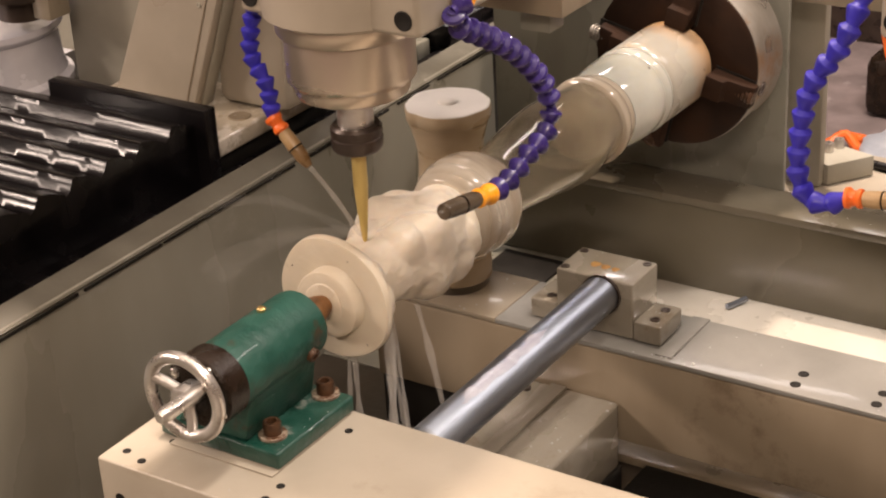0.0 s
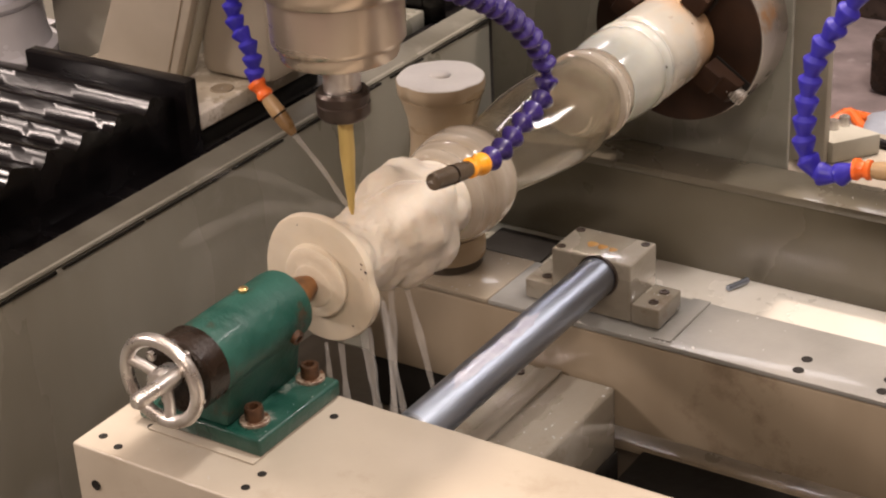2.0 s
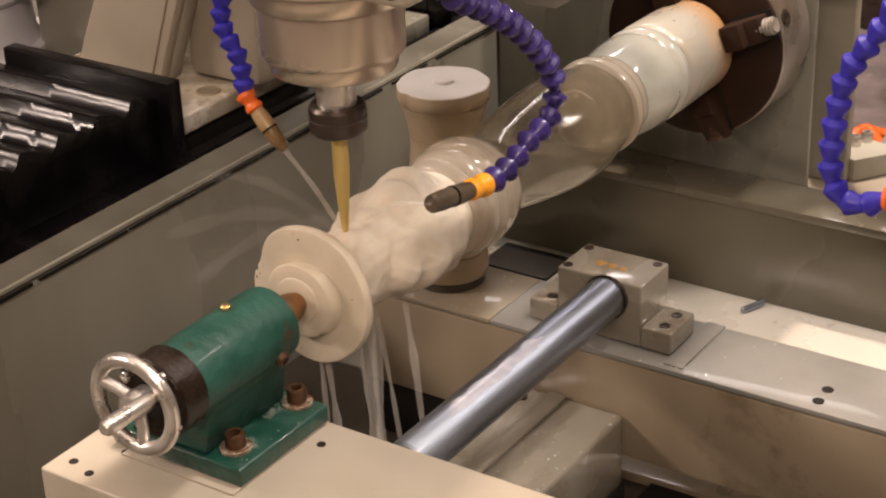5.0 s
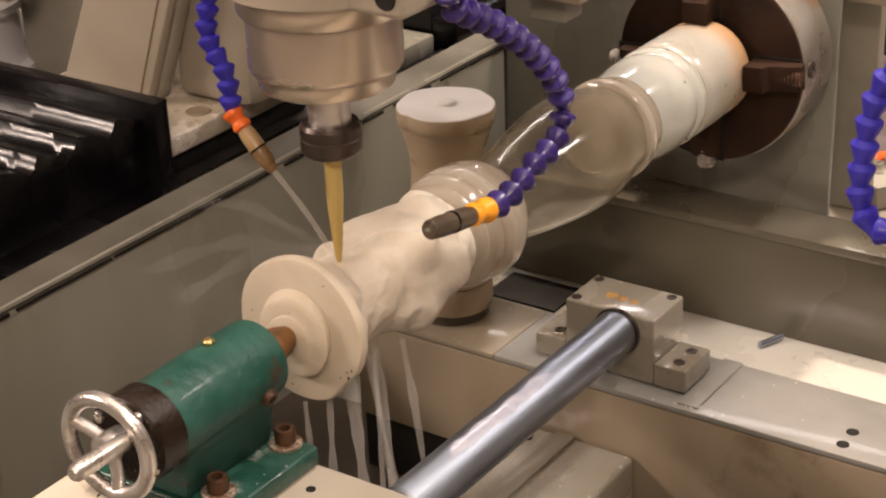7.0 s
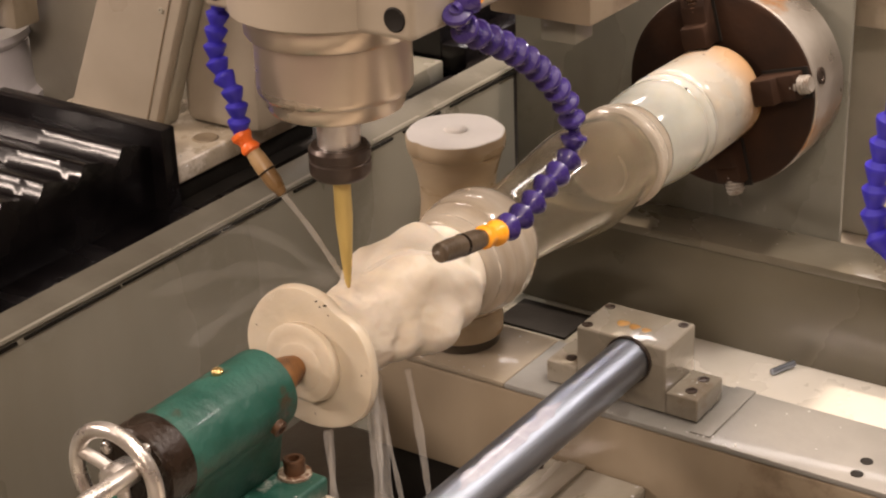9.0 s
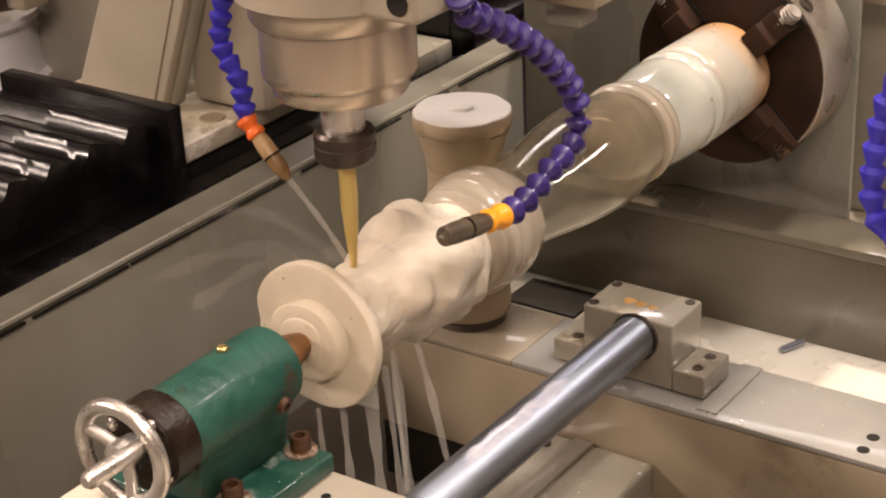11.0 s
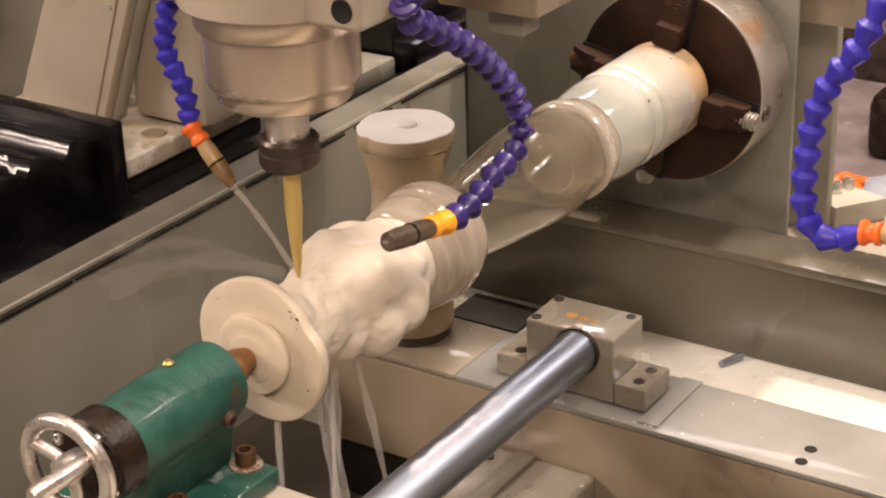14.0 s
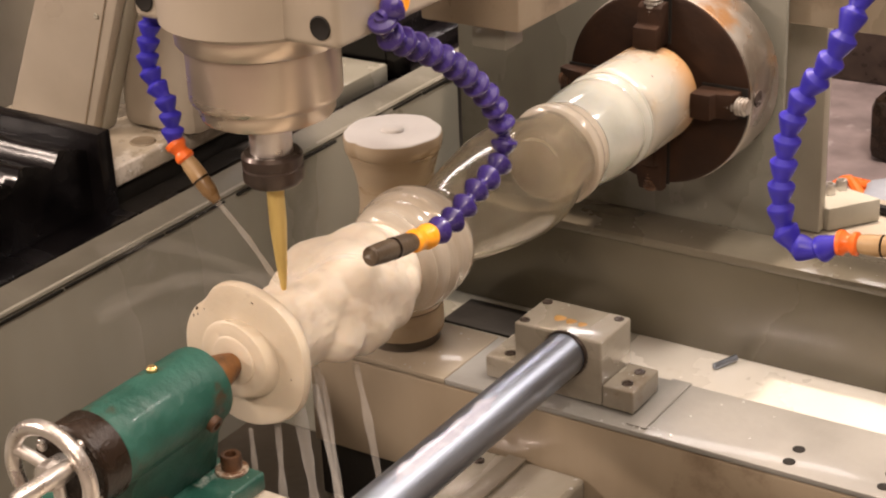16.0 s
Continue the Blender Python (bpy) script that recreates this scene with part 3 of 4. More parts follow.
part("pad", box(-0.012, 0.107, -0.0175, 0.105, 0.8502, 0.8519, 0.0005), CREAM, tail, "thin packing plate under the foot")
part("oil_cap", turned([(0.004, 0), (0.0045, 0.001), (0.0045, 0.003), (0.003, 0.0045), (0, 0.0048)], 20), BRASS, tail, "small brass oil cap", at=(AX - 0.004, 0.052, AZ + 0.0327))
part("side_screw", screw(0.0068, 0.006), RUST, tail, "rusty side clamp screw", at=pose(AX + 0.0292, 0.075, AZ - 0.0136, 0, 115, 0))
part("centre_point", turned([(0.0240, 0.1001), (0.0240, 0.1020), (0.0180, 0.104), (0.0155, 0.118), (0.0125, 0.130), (0.0095, 0.138), (0.0, 0.1395)], 32, m=pose(AX, 0, AZ) @ Y), CONE, tail, "rusty brown live centre point")
wheel_at = pose(AX - 0.001, -0.064, AZ + 0.005) @ Matrix.Rotation(radians(90), 4, "X")
wheel = part("handwheel", turned([(0.0, -0.016), (0.009, -0.016), (0.0105, -0.014), (0.0115, 0.0), (0.0105, 0.007), (0.0065, 0.009), (0, 0.009)], 32), CHROME, tail, "worn chrome handwheel with three spokes", at=wheel_at)
rim = bmesh.new()
R1, R2 = 0.0378, 0.0060
grid = [[rim.verts.new(((R1 + R2 * math.cos(v)) * math.cos(u), (R1 + R2 * math.cos(v)) * math.sin(u), R2 * math.sin(v))) for v in [2 * math.pi * j / 14 for j in range(14)]] for u in [2 * math.pi * i / 56 for i in range(56)]]
for i in range(56):
    for j in range(14):
        rim.faces.new((grid[i][j], grid[(i + 1) % 56][j], grid[(i + 1) % 56][(j + 1) % 14], grid[i][(j + 1) % 14]))
part("rim", rim, CHROME, wheel)
for a in (36, 160, 277):
    c, s = math.cos(radians(a)), math.sin(radians(a))
    part("spoke", tube_along([(0.009 * c, 0.009 * s, -0.004), (0.022 * c, 0.022 * s, -0.003), (0.0355 * c, 0.0355 * s, 0)], 0.0048, 12), CHROME, wheel)
part("crank_handle", turned([(0.0050, 0.0), (0.0050, 0.004), (0.0062, 0.006), (0.0066, 0.030), (0.0070, 0.048), (0.0066, 0.053), (0.0045, 0.056), (0, 0.0565)], 24), CHROME, wheel,
     at=pose(0.0240, 0.0160, 0.002))
part("shaft_stub", rod(0.009, 0.022, 0.001, 24), DARKSTEEL, wheel, at=(0, 0, -0.034))

# ---- workpiece: turned about the long axis; built along its own z, which points to the chuck ----
random.seed(7)
lobes = []
for count, z, d, size in ((6, 0.178, 0.030, 0.0190), (4, 0.278, 0.0290, 0.0310), (4, 0.314, 0.0290, 0.0270), (4, 0.244, 0.0260, 0.0205), (5, 0.336, 0.0290, 0.0195)):
    turn0 = random.uniform(0, 6.28)
    for k in range(count):
        lobes.append((turn0 + 2 * math.pi * k / count + random.uniform(-0.22, 0.22), z + random.uniform(-0.007, 0.007), d + random.uniform(-0.005, 0.005), size * random.uniform(0.86, 1.16)))


def carved(a, z):
    """Radius of a cluster of round lobes melted into one another."""
    k, core = 0.0022, 0.0375 + 0.0135 * math.exp(-((z - 0.290) / 0.040) ** 2)
    total = math.exp(core / k)
    for b, zz, d, size in lobes:
        c = math.cos(a - b)
        inside = size * size - (z - zz) ** 2 - (d * math.sin(a - b)) ** 2
        if inside > 0 and c > -0.2:
            total += math.exp((d * c + math.sqrt(inside)) / k)
    r = k * math.log(total)
    r += 0.0026 * noise.noise(Vector((math.cos(a) * 2.4, math.sin(a) * 2.4, z * 50))) + 0.0008 * noise.noise(Vector((math.cos(a) * 7, math.sin(a) * 7, z * 140)))
    if z > 0.335:
        r = r + (0.041 - r) * min(1, (z - 0.335) / 0.02)
    return r - 0.034


work = thing("stone_workpiece", "wet white stone workpiece clamped between chuck and tailstock", "workpiece")
work.matrix_basis = AXIS @ Y
part("carved_figure", turned([(0.034, 0.164 + 0.194 * i / 110) for i in range(111)], 150, carved), CARVED, work,
     "half-carved white stone form of rounded lobes under milky coolant")
part("base_disc", turned([(0.030, 0.1528), (0.058, 0.1530), (0.0612, 0.154), (0.0624, 0.157), (0.0624, 0.1615), (0.0610, 0.1640), (0.044, 0.168), (0.032, 0.170)], 96,
                         lambda a, z: (0.0011 * math.sin(2 * a + 0.6) + 0.0007 * math.sin(5 * a) - (0.004 if z > 0.152 else 0) * math.exp(-((a - 2.4) / 0.22) ** 2))), DISC, work,
     "flat cream stone end disc with dark specks")
part("centre_boss", turned([(0.0090, 0.1385), (0.0195, 0.1388), (0.0206, 0.1394), (0.0214, 0.1402), (0.0270, 0.1406), (0.0290, 0.1412), (0.0322, 0.1418), (0.0340, 0.1432), (0.0345, 0.1527)], 72,
                           lambda a, z: 0.0022 * math.sin(a + 260 * z) + 0.0006 * math.sin(3 * a)), DISC, work, "stepped boss round the centre point")
dome = [(0.0300, 0.3500), (0.0420, 0.3520), (0.0470, 0.3560), (0.0492, 0.3610), (0.0484, 0.3640), (0.0520, 0.3690), (0.0540, 0.3760), (0.0530, 0.3795), (0.0556, 0.3860), (0.0562, 0.3940),
        (0.0548, 0.3975), (0.0558, 0.4040), (0.0546, 0.4130), (0.0516, 0.4220), (0.0465, 0.4300), (0.0420, 0.4350)]
part("ringed_dome", turned(dome, 96, lambda a, z: 0.0010 * math.sin(a + 60 * z) + 0.0006 * math.sin(3 * a - 90 * z)), RINGED, work, "ringed clouded translucent stone dome")
glass = [(0.0400, 0.4354), (0.0385, 0.441), (0.0390, 0.452), (0.0418, 0.472), (0.0458, 0.497), (0.0500, 0.525), (0.0536, 0.552), (0.0560, 0.577), (0.0566, 0.596), (0.0552, 0.612), (0.0525, 0.626), (0.0505, 0.640), (0.0498, 0.652)]
inner = [(r - 0.0036, z) for r, z in glass]
swell = lambda a, z: 0.0040 * math.sin(2 * a + 5 * z) * math.sin(math.pi * min(1, max(0, (z - 0.4354) / 0.2165))) + 0.0012 * math.sin(5 * a + 16 * z)
part("glassy_body", turned(glass + [(0.0480, 0.6525)] + inner[::-1] + [glass[0]], 120, swell, close=False), GLASS, work, "clear wet glass-like tapered body")
part("lip", turned([(0.0, 0.606), (0.016, 0.6085), (0.029, 0.6165), (0.0385, 0.6300), (0.0440, 0.6450), (0.0462, 0.6522), (0.0500, 0.6535), (0.0532, 0.6560), (0.0543, 0.6605), (0.0538, 0.6670), (0.0515, 0.6720), (0.0490, 0.6745), (0.0480, 0.6866)], 72), RINGED, work, "rounded translucent lip over a clouded shoulder")
part("collar", turned([(0.049, 0.6867), (0.0500, 0.692), (0.0520, 0.706), (0.0540, 0.724), (0.0548, 0.742), (0.0540, 0.756), (0.0528, 0.7585), (0.0553, 0.763), (0.0560, 0.768), (0.0550, 0.773), (0.0525, 0.776), (0.0525, 0.7795)], 72), JADE, work, "glossy pale translucent collar")
part("end_block", turned([(0.0525, 0.7797), (0.0548, 0.783), (0.0555, 0.790), (0.0555, 0.876), (0.0545, 0.8825)], 72, lambda a, z: 0.0005 * math.sin(4 * a + 20 * z)), STONEEND, work, "cream-white raw stone end, rust-stained at the chuck")
random.seed(11)
speck_mesh = mesh_from(turned([(0, 0.0004), (0.0010, 0.0003), (0.0011, -0.0012)], 8, close=False), "dark_speck", DARKSTEEL)
for k in range(9):
    a, z = 0.7 * k + random.uniform(0, 0.5), (0.772, 0.745, 0.846, 0.758, 0.771, 0.812, 0.769, 0.75, 0.86)[k]
    o = new("dark_speck", speck_mesh)
    o.parent = work
    o.matrix_basis = pose(0, 0, z) @ Matrix.Rotation(a, 4, "Z") @ pose(0.0553 if z > 0.762 else 0.0546, 0, 0, 0, 90, 0) @ Matrix.Diagonal((1, 1.6, 1, 1))

for a, r, size in ((2.05, 0.0560, 0.9), (2.13, 0.0530, 0.7), (2.20, 0.0565, 1.0), (2.31, 0.0510, 0.5), (3.40, 0.0530, 0.8), (4.9, 0.0480, 0.6), (0.6, 0.0545, 0.6)):
    o = new("dark_speck", speck_mesh)
    o.parent = work
    o.matrix_basis = pose(r * math.cos(a), r * math.sin(a), 0.1532, 180, 0, 90 * a) @ Matrix.Diagonal((size * 1.7, size * 0.8, 1, 1))

# ---- chuck ----
chuck = thing("four_jaw_chuck", "rust-brown four-jaw lathe chuck with a wet steel rim", "chuck")
chuck.matrix_basis = AXIS @ Y
part("chuck_body", turned([(0.040, 0.890), (0.107, 0.890), (0.1112, 0.8925), (0.1112, 0.896)], 96), CHUCKFACE, chuck, "rust-brown chuck face")
part("chuck_rim", turned([(0.1110, 0.8962), (0.1125, 0.898), (0.1125, 0.970), (0.109, 0.975), (0.06, 0.975)], 96), CHUCKRIM, chuck, "wet steel rim with rust-yellow stains")
for k in range(4):
    m = Matrix.Rotation(radians(90 * k), 4, "Z")
    slot = part("jaw_slot", box(0.056, 0.1108, -0.0175, 0.0175, 0.8885, 0.8905, 0), GAP, chuck, at=m)
    jaw = part("jaw", prism([(0.0560, 0.858), (0.080, 0.858), (0.082, 0.869), (0.100, 0.870), (0.116 if k < 2 else 0.104, 0.876), (0.116 if k < 2 else 0.104, 0.8895), (0.0560, 0.8895)], -0.0145, 0.0145, "y", 0.0015), CHUCKFACE, chuck, "dark worn steel jaw", at=m)
    th = bmesh.new()
    for i in range(6):
        rod(0.0105, 0.0024, 0.0008, 16, pose(0.090 + i * 0.0042, 0, 0.8800, 0, 90, 0), th)
    rod(0.0088, 0.028, 0.0005, 16, pose(0.088, 0, 0.8800, 0, 90, 0), th)
    part("jaw_screw", th, TEETH if k > 1 else RUST, jaw, "bright threaded jaw screw" if k > 1 else "rusty jaw screw")
    part("screw_socket", turned([(0.0095, 0), (0.0095, 0.002), (0.0055, 0.002), (0.005, 0.0006), (0, 0.0006)], 20), DARKSTEEL, chuck, at=m @ pose(0.1121, 0, 0.912, 0, 90, 0))

# ---- milling heads ----
def milling_head(name, label):
    """A head with its spindle axis on the origin's z, heights as in the world."""
    h = thing(name, label, "milling head")
    shell = box(-0.086, 0.110, -0.048, 0.140, 1.213, 1.75, 0.006, 3)
    part("housing", shell, CREAM, h, "cream cast housing")
    part("nose_casting", turned([(0.060, 1.2115), (0.072, 1.2120), (0.0775, 1.216), (0.0785, 1.24), (0.0785, 1.70)], 72), CREAM, h)
    for x in (-0.073, 0.095):
        part("screw_recess", turned([(0, 0.0006), (0.0062, 0.0006), (0.0082, 0.0012), (0.0092, 0.0006), (0.0092, 0)], 24, close=False), GAP, h, at=pose(x, -0.0483, 1.229, 90, 0, 0))
    part("flange_ring", turned([(0.058, 1.1935), (0.0650, 1.1950), (0.0672, 1.198), (0.0675, 1.2112), (0.06, 1.2112)], 72), SPINDLE, h, "satin steel flange ring")
    part("spindle_body", turned([(0.054, 1.1478), (0.0585, 1.1483), (0.0605, 1.151), (0.0608, 1.154), (0.0608, 1.1933), (0.05, 1.1933)], 72), SPINDLE, h, "satin steel spindle body")
    part("retaining_ring", turned([(0.026, 1.1320), (0.046, 1.1320), (0.0525, 1.135), (0.0540, 1.138), (0.0540, 1.1476), (0.045, 1.1476)], 72), SPINDLE, h)
    part("spindle_nose", turned([(0.0172, 1.096), (0.0172, 1.1318)], 40), CHROME, h)
    nut = part("collet_nut", turned([(0.012, 1.0745), (0.0215, 1.0750), (0.0240, 1.0775), (0.0247, 1.080), (0.0247, 1.0885), (0.0236, 1.0895), (0.0236, 1.092), (0.0247, 1.0925), (0.0247, 1.0985), (0.0225, 1.1015), (0.017, 1.1015)], 48), DARKSTEEL, h, "dark oiled collet nut")
    part("cutter", turned([(0.0, 0.976), (0.0015, 0.9765), (0.0030, 0.982), (0.0052, 1.004), (0.0068, 1.038), (0.0074, 1.0748)], 24, lambda a, z: 0.0004 * math.sin(2 * a + z * 260)), CUTTER, h, "yellow coated tapered milling cutter")
    return h


head = milling_head("milling_head", "cream milling head with a satin steel spindle and yellow cutter")
TOOL = (AX, 0.2105, 0)
head.location = TOOL
guide = thing("head_slide", "cream and brown slide box beside the milling head", "slide box")
part("slide_box", box(0.066, 0.166, 0.42, 0.60, 1.152, 1.48, 0.003), BROWN, guide)
part("stop_block", box(0.105, 0.140, 0.44, 0.47, 1.127, 1.1515, 0.002), WETSTEEL, guide, "dull grey steel stop block")
part("hanger", box(0.07, 0.162, 0.44, 0.595, 1.4805, 1.5195, 0.002), CASTING, guide)
# Unseen block added behind the head to shade the spool and bearing block.
part("shade_block", box(-0.405, 0.170, 0.400, 0.86, 1.520, 1.619, 0.006), CASTING, guide, "unseen cream block added to shade the spool")
GZ = 0.990  # underside of the gantry beam
gantry = thing("gantry_beam", "grey-brown gantry cross beam over the tray", "gantry beam")
part("beam", box(0.098, 1.55, 1.012, 1.085, GZ, 1.12, 0.003), WETBROWN, gantry)
part("brass_plug", rod(0.006, 0.006, 0.001, 18, pose(0.115, 1.0118, GZ + 0.012, 90, 0, 0)), BRASS, gantry)
second = milling_head("second_milling_head", "cream second milling head on the same gantry")
second.location = (0.605, 0.372, 0.0)
part("orange_cable", tube_along(catmull([(-0.084, -0.040, 1.222), (-0.081, -0.042, 1.210), (-0.076, -0.042, 1.192), (-0.066, -0.040, 1.170), (-0.050, -0.036, 1.155), (-0.03, -0.03, 1.150)], 24), 0.0032), ORANGE, second, "thin orange cable")
part("mounting_arm", box(-0.06, 0.06, 0.05, 0.215, 1.7503, 1.79, 0.003), CASTING, second)
top_slide = thing("slide_plate", "cream slide plate behind the milling heads", "slide plate")
part("arm", box(0.0, 0.12, 0.3510, 0.5525, 1.64, 1.73, 0.003), CASTING, top_slide)
part("plate", box(-0.10, 0.80, 0.552, 0.60, 1.62, 1.75, 0.004), CASTING, top_slide)


# ---- coolant hoses ----
def coolant_hose(name, label, points, links, plastic, size, tip_plastic, tip, joint, nozzle):
    h = thing(name, label, "coolant hose")
    pts = catmull(points, links + 1)
    s = size
    prof = [(s * 0.56, -0.08), (s * 0.74, 0.02), (s * 0.98, 0.14), (s, 0.22), (s * 0.95, 0.34), (s * 0.76, 0.66), (s * 0.60, 0.86), (s * 0.56, 1.05)]
    if plastic is VIOLET:
        prof = [(s * 0.44, -0.06), (s * 0.52, 0.06), (s * 0.96, 0.16), (s * 1.06, 0.27), (s * 1.02, 0.38), (s * 0.74, 0.66), (s * 0.46, 0.84), (s * 0.42, 1.04)]
    step = (pts[1] - pts[0]).length
    shared = mesh_from(turned([(r, z * step) for r, z in prof], 20), "link", plastic)
    for a, b in zip(pts, pts[1:]):
        o = new("link", shared)
        o.parent = h
        o.matrix_basis = along(a, b)
    e, d = pts[-1], Vector(tip)
    m = along(e, d)
    L = (d - e).length
    part("joint", turned([(s * 0.62, -0.1 * s), (s * 0.92, 0.0), (s * 0.95, L * 0.06), (s * 0.70, L * 0.12), (s * 0.66, L * 0.17), (s * 0.86, L * 0.22), (s * 0.86, L * 0.27), (s * 0.62, L * 0.30)], 20), joint, h, "orange swivel joint", at=m)
    part("nozzle", turned([(s * 0.66, L * 0.30), (s * 0.76, L * 0.40), (s * 0.80, L * 0.61), (s * 0.70, L * 0.62)], 24), nozzle, h, "tapered nozzle body", at=m)
    part("o_ring", turned([(s * 0.70, L * 0.612), (s * 0.82, L * 0.618), (s * 0.82, L * 0.634), (s * 0.70, L * 0.640)], 24, close=False), RINGBLACK, h, "black rubber ring", at=m)
    end = (0.78, 0.70, 0.60) if plastic is VIOLET else (0.72, 0.42, 0.34)
    part("nozzle_tip", turned([(s * 0.70, L * 0.636), (s * 0.76, L * 0.645), (s * end[0], L * 0.82), (s * end[1], L * 0.985), (s * end[2], L)], 24), tip_plastic, h, "dark tapered tip", at=m)
    return h


hose_left = coolant_hose("coolant_hose", "blue segmented coolant hose with an orange joint and brown nozzle",
                         [(-0.030, 0.187, 1.216), (-0.031, 0.184, 1.198), (-0.034, 0.181, 1.176), (-0.031, 0.18, 1.158), (-0.019, 0.18, 1.142), (-0.015, 0.18, 1.122), (-0.015, 0.18, 1.106)], 9, BLUE, 0.0092, TIP,
                         (0.0245, 0.180, 1.062), ORANGE, TAN)
hose_right = coolant_hose("coolant_hose", "violet-blue wet coolant hose with an amber joint and dark nozzle",
                          [(0.188, 0.214, 1.238), (0.184, 0.199, 1.234), (0.181, 0.205, 1.217), (0.180, 0.235, 1.200), (0.180, 0.275, 1.178), (0.180, 0.312, 1.152), (0.180, 0.345, 1.122), (0.180, 0.364, 1.096), (0.180, 0.369, 1.072),
                           (0.180, 0.357, 1.056), (0.180, 0.327, 1.051), (0.180, 0.304, 1.042), (0.180, 0.279, 1.035), (0.180, 0.251, 1.036)], 20, VIOLET, 0.0110, NOZZLE, (0.180, 0.170, 1.0505), AMBER, NOZZLE)
hose_far = coolant_hose("coolant_hose", "bright blue coolant hose with orange joint on the second head",
                        [(x + 0.014, y - 0.012, z + 0.008) for x, y, z in ((0.507, 0.300, 1.262), (0.503, 0.285, 1.240), (0.497, 0.28, 1.221), (0.484, 0.28, 1.200), (0.471, 0.28, 1.180), (0.464, 0.28, 1.150), (0.461, 0.28, 1.110),
                                                                         (0.463, 0.28, 1.090), (0.470, 0.28, 1.076), (0.486, 0.28, 1.073), (0.505, 0.28, 1.084))], 14,
                        BLUE, 0.0098, TAN, (0.570, 0.268, 1.098), ORANGE, TAN)
part("hose_fitting", rod(0.010, 0.016, 0.002, 20, pose(0.1715, 0.222, 1.236, 0, 90, 0)), AMBER, hose_right, "amber hose fitting")

# ---- water ----
random.seed(21)


def strand(name, points, r, label, group, wob=0.25):
    pts = catmull(points, 26)
    ph = random.uniform(0, 6.28)
    taper = [1 + wob * math.sin(i * 0.62 + ph) + 0.5 * wob * math.sin(i * 1.31 + 2 * ph) + random.uniform(-wob, wob) * 0.35 for i in range(26)]
    taper[-1] = 0.4
    return solo(name, tube_along(pts, r, 12, taper=taper), MILK, label, "water", group=group)


jet_left = strand("coolant_jet", [(0.0245, 0.180, 1.062), (0.041, 0.1945, 1.026), (0.058, 0.208, 0.984)], 0.0024, "thin white coolant jet from the brown nozzle", "coolant jets", 0.10)
jet_right = strand("coolant_jet", [(0.180, 0.170, 1.0505), (0.128, 0.190, 1.030), (0.075, 0.2105, 0.992)], 0.0018, "thin faint coolant jet from the dark nozzle", "coolant jets", 0.10)
drips = []
for x, y, top, low, r, dx, dy in ((0.072, 0.163, 0.873, 0.66, 0.0030, 0.004, -0.004), (0.078, 0.200, 0.895, 0.66, 0.0048, 0.010, 0.006), (0.084, 0.208, 0.893, 0.64, 0.0026, 0.022, 0.012), (0.080, 0.262, 0.886, 0.63, 0.0032, 0.030, 0.018),
                                  (0.064, 0.158, 0.873, 0.70, 0.0022, 0.002, -0.002), (0.070, 0.236, 0.890, 0.64, 0.0040, 0.006, 0.004), (0.074, 0.228, 0.888, 0.70, 0.0020, 0.016, -0.004)):
    pts = [(x, y, top), (x + dx * 0.3, y + dy * 0.3, top - (top - low) * 0.25), (x + dx * 0.65, y + dy * 0.6, top - (top - low) * 0.6), (x + dx, y + dy, low)]
    o = strand("coolant_drip", [(a - x, b - y, c - top) for a, b, c in pts], r, "milky coolant strand falling from the workpiece", "coolant strands", 0.22)
    o.matrix_basis = Matrix.Translation((x, y, top))
    drips.append((o, (x, y, top)))

sprays = []
for dx, dy, dz, r in ((-0.15, -0.02, 0.022, 0.0050), (-0.12, -0.09, -0.004, 0.0060), (-0.06, -0.13, 0.014, 0.0050)):
    o = strand("coolant_spray", [(0, 0, 0), (dx * 0.5, dy * 0.5, dz * 0.5 + 0.010), (dx, dy, dz - 0.012)], r, "faint fan of coolant spray thrown off the cutter", "coolant spray", 0.3)
    o.data.materials[0] = MIST
    o.matrix_basis = Matrix.Translation((0.050, 0.205, 0.985))
    sprays.append(o)

bead = bmesh.new()
random.seed(5)


def beads(n, x0, x1, y0, y1, z, big):
    for k in range(n):
        s = random.uniform(0.0003, big * 0.7)
        turned([(s, 0), (s * 0.85, s * 0.35), (s * 0.4, s * 0.6), (0, s * 0.65)], 7, bm=bead, m=pose(random.uniform(x0, x1), random.uniform(y0, y1), z) @ Matrix.Diagonal((random.uniform(0.8, 1.8), random.uniform(0.8, 1.8), 1, 1)), close=False)


for spec in ((12, 0.26, 0.60, 0.440, 0.540, 0.7817, 0.0014), (16, 0.23, 0.30, 0.440, 0.452, 0.7817, 0.0020), (5, 0.130, 0.218, 0.462, 0.518, 0.8501, 0.0009), (26, -0.2700, -0.2686, 0.30, 0.80, 0.8736, 0.0009), (24, -0.26, -0.2695, 0.95, 0.98, 0.7365, 0.0013), (4, 0.223, 0.251, 0.462, 0.510, 0.8067, 0.0008),
             (30, 0.155, 0.208, 0.116, 0.436, 0.7171, 0.0014), (22, 0.207, 0.2135, 0.16, 0.436, 0.7171, 0.0018), (5, 0.095, 0.106, 0.0, 0.106, 0.8692, 0.0008), (8, -0.04, 0.10, -0.06, -0.01, 0.8503, 0.0008),
             (20, -0.43, -0.36, 0.475, 0.56, 0.9057, 0.0016), (16, -0.06, 0.05, 0.442, 0.538, 0.7817, 0.0016), (18, 0.0, 0.45, 0.940, 0.985, 0.7345, 0.0011)):
    beads(*spec)
solo("water_beads", bead, WATER, "coolant droplets whitened to show the sparkle on wet machine parts", "water", kind="stuff")

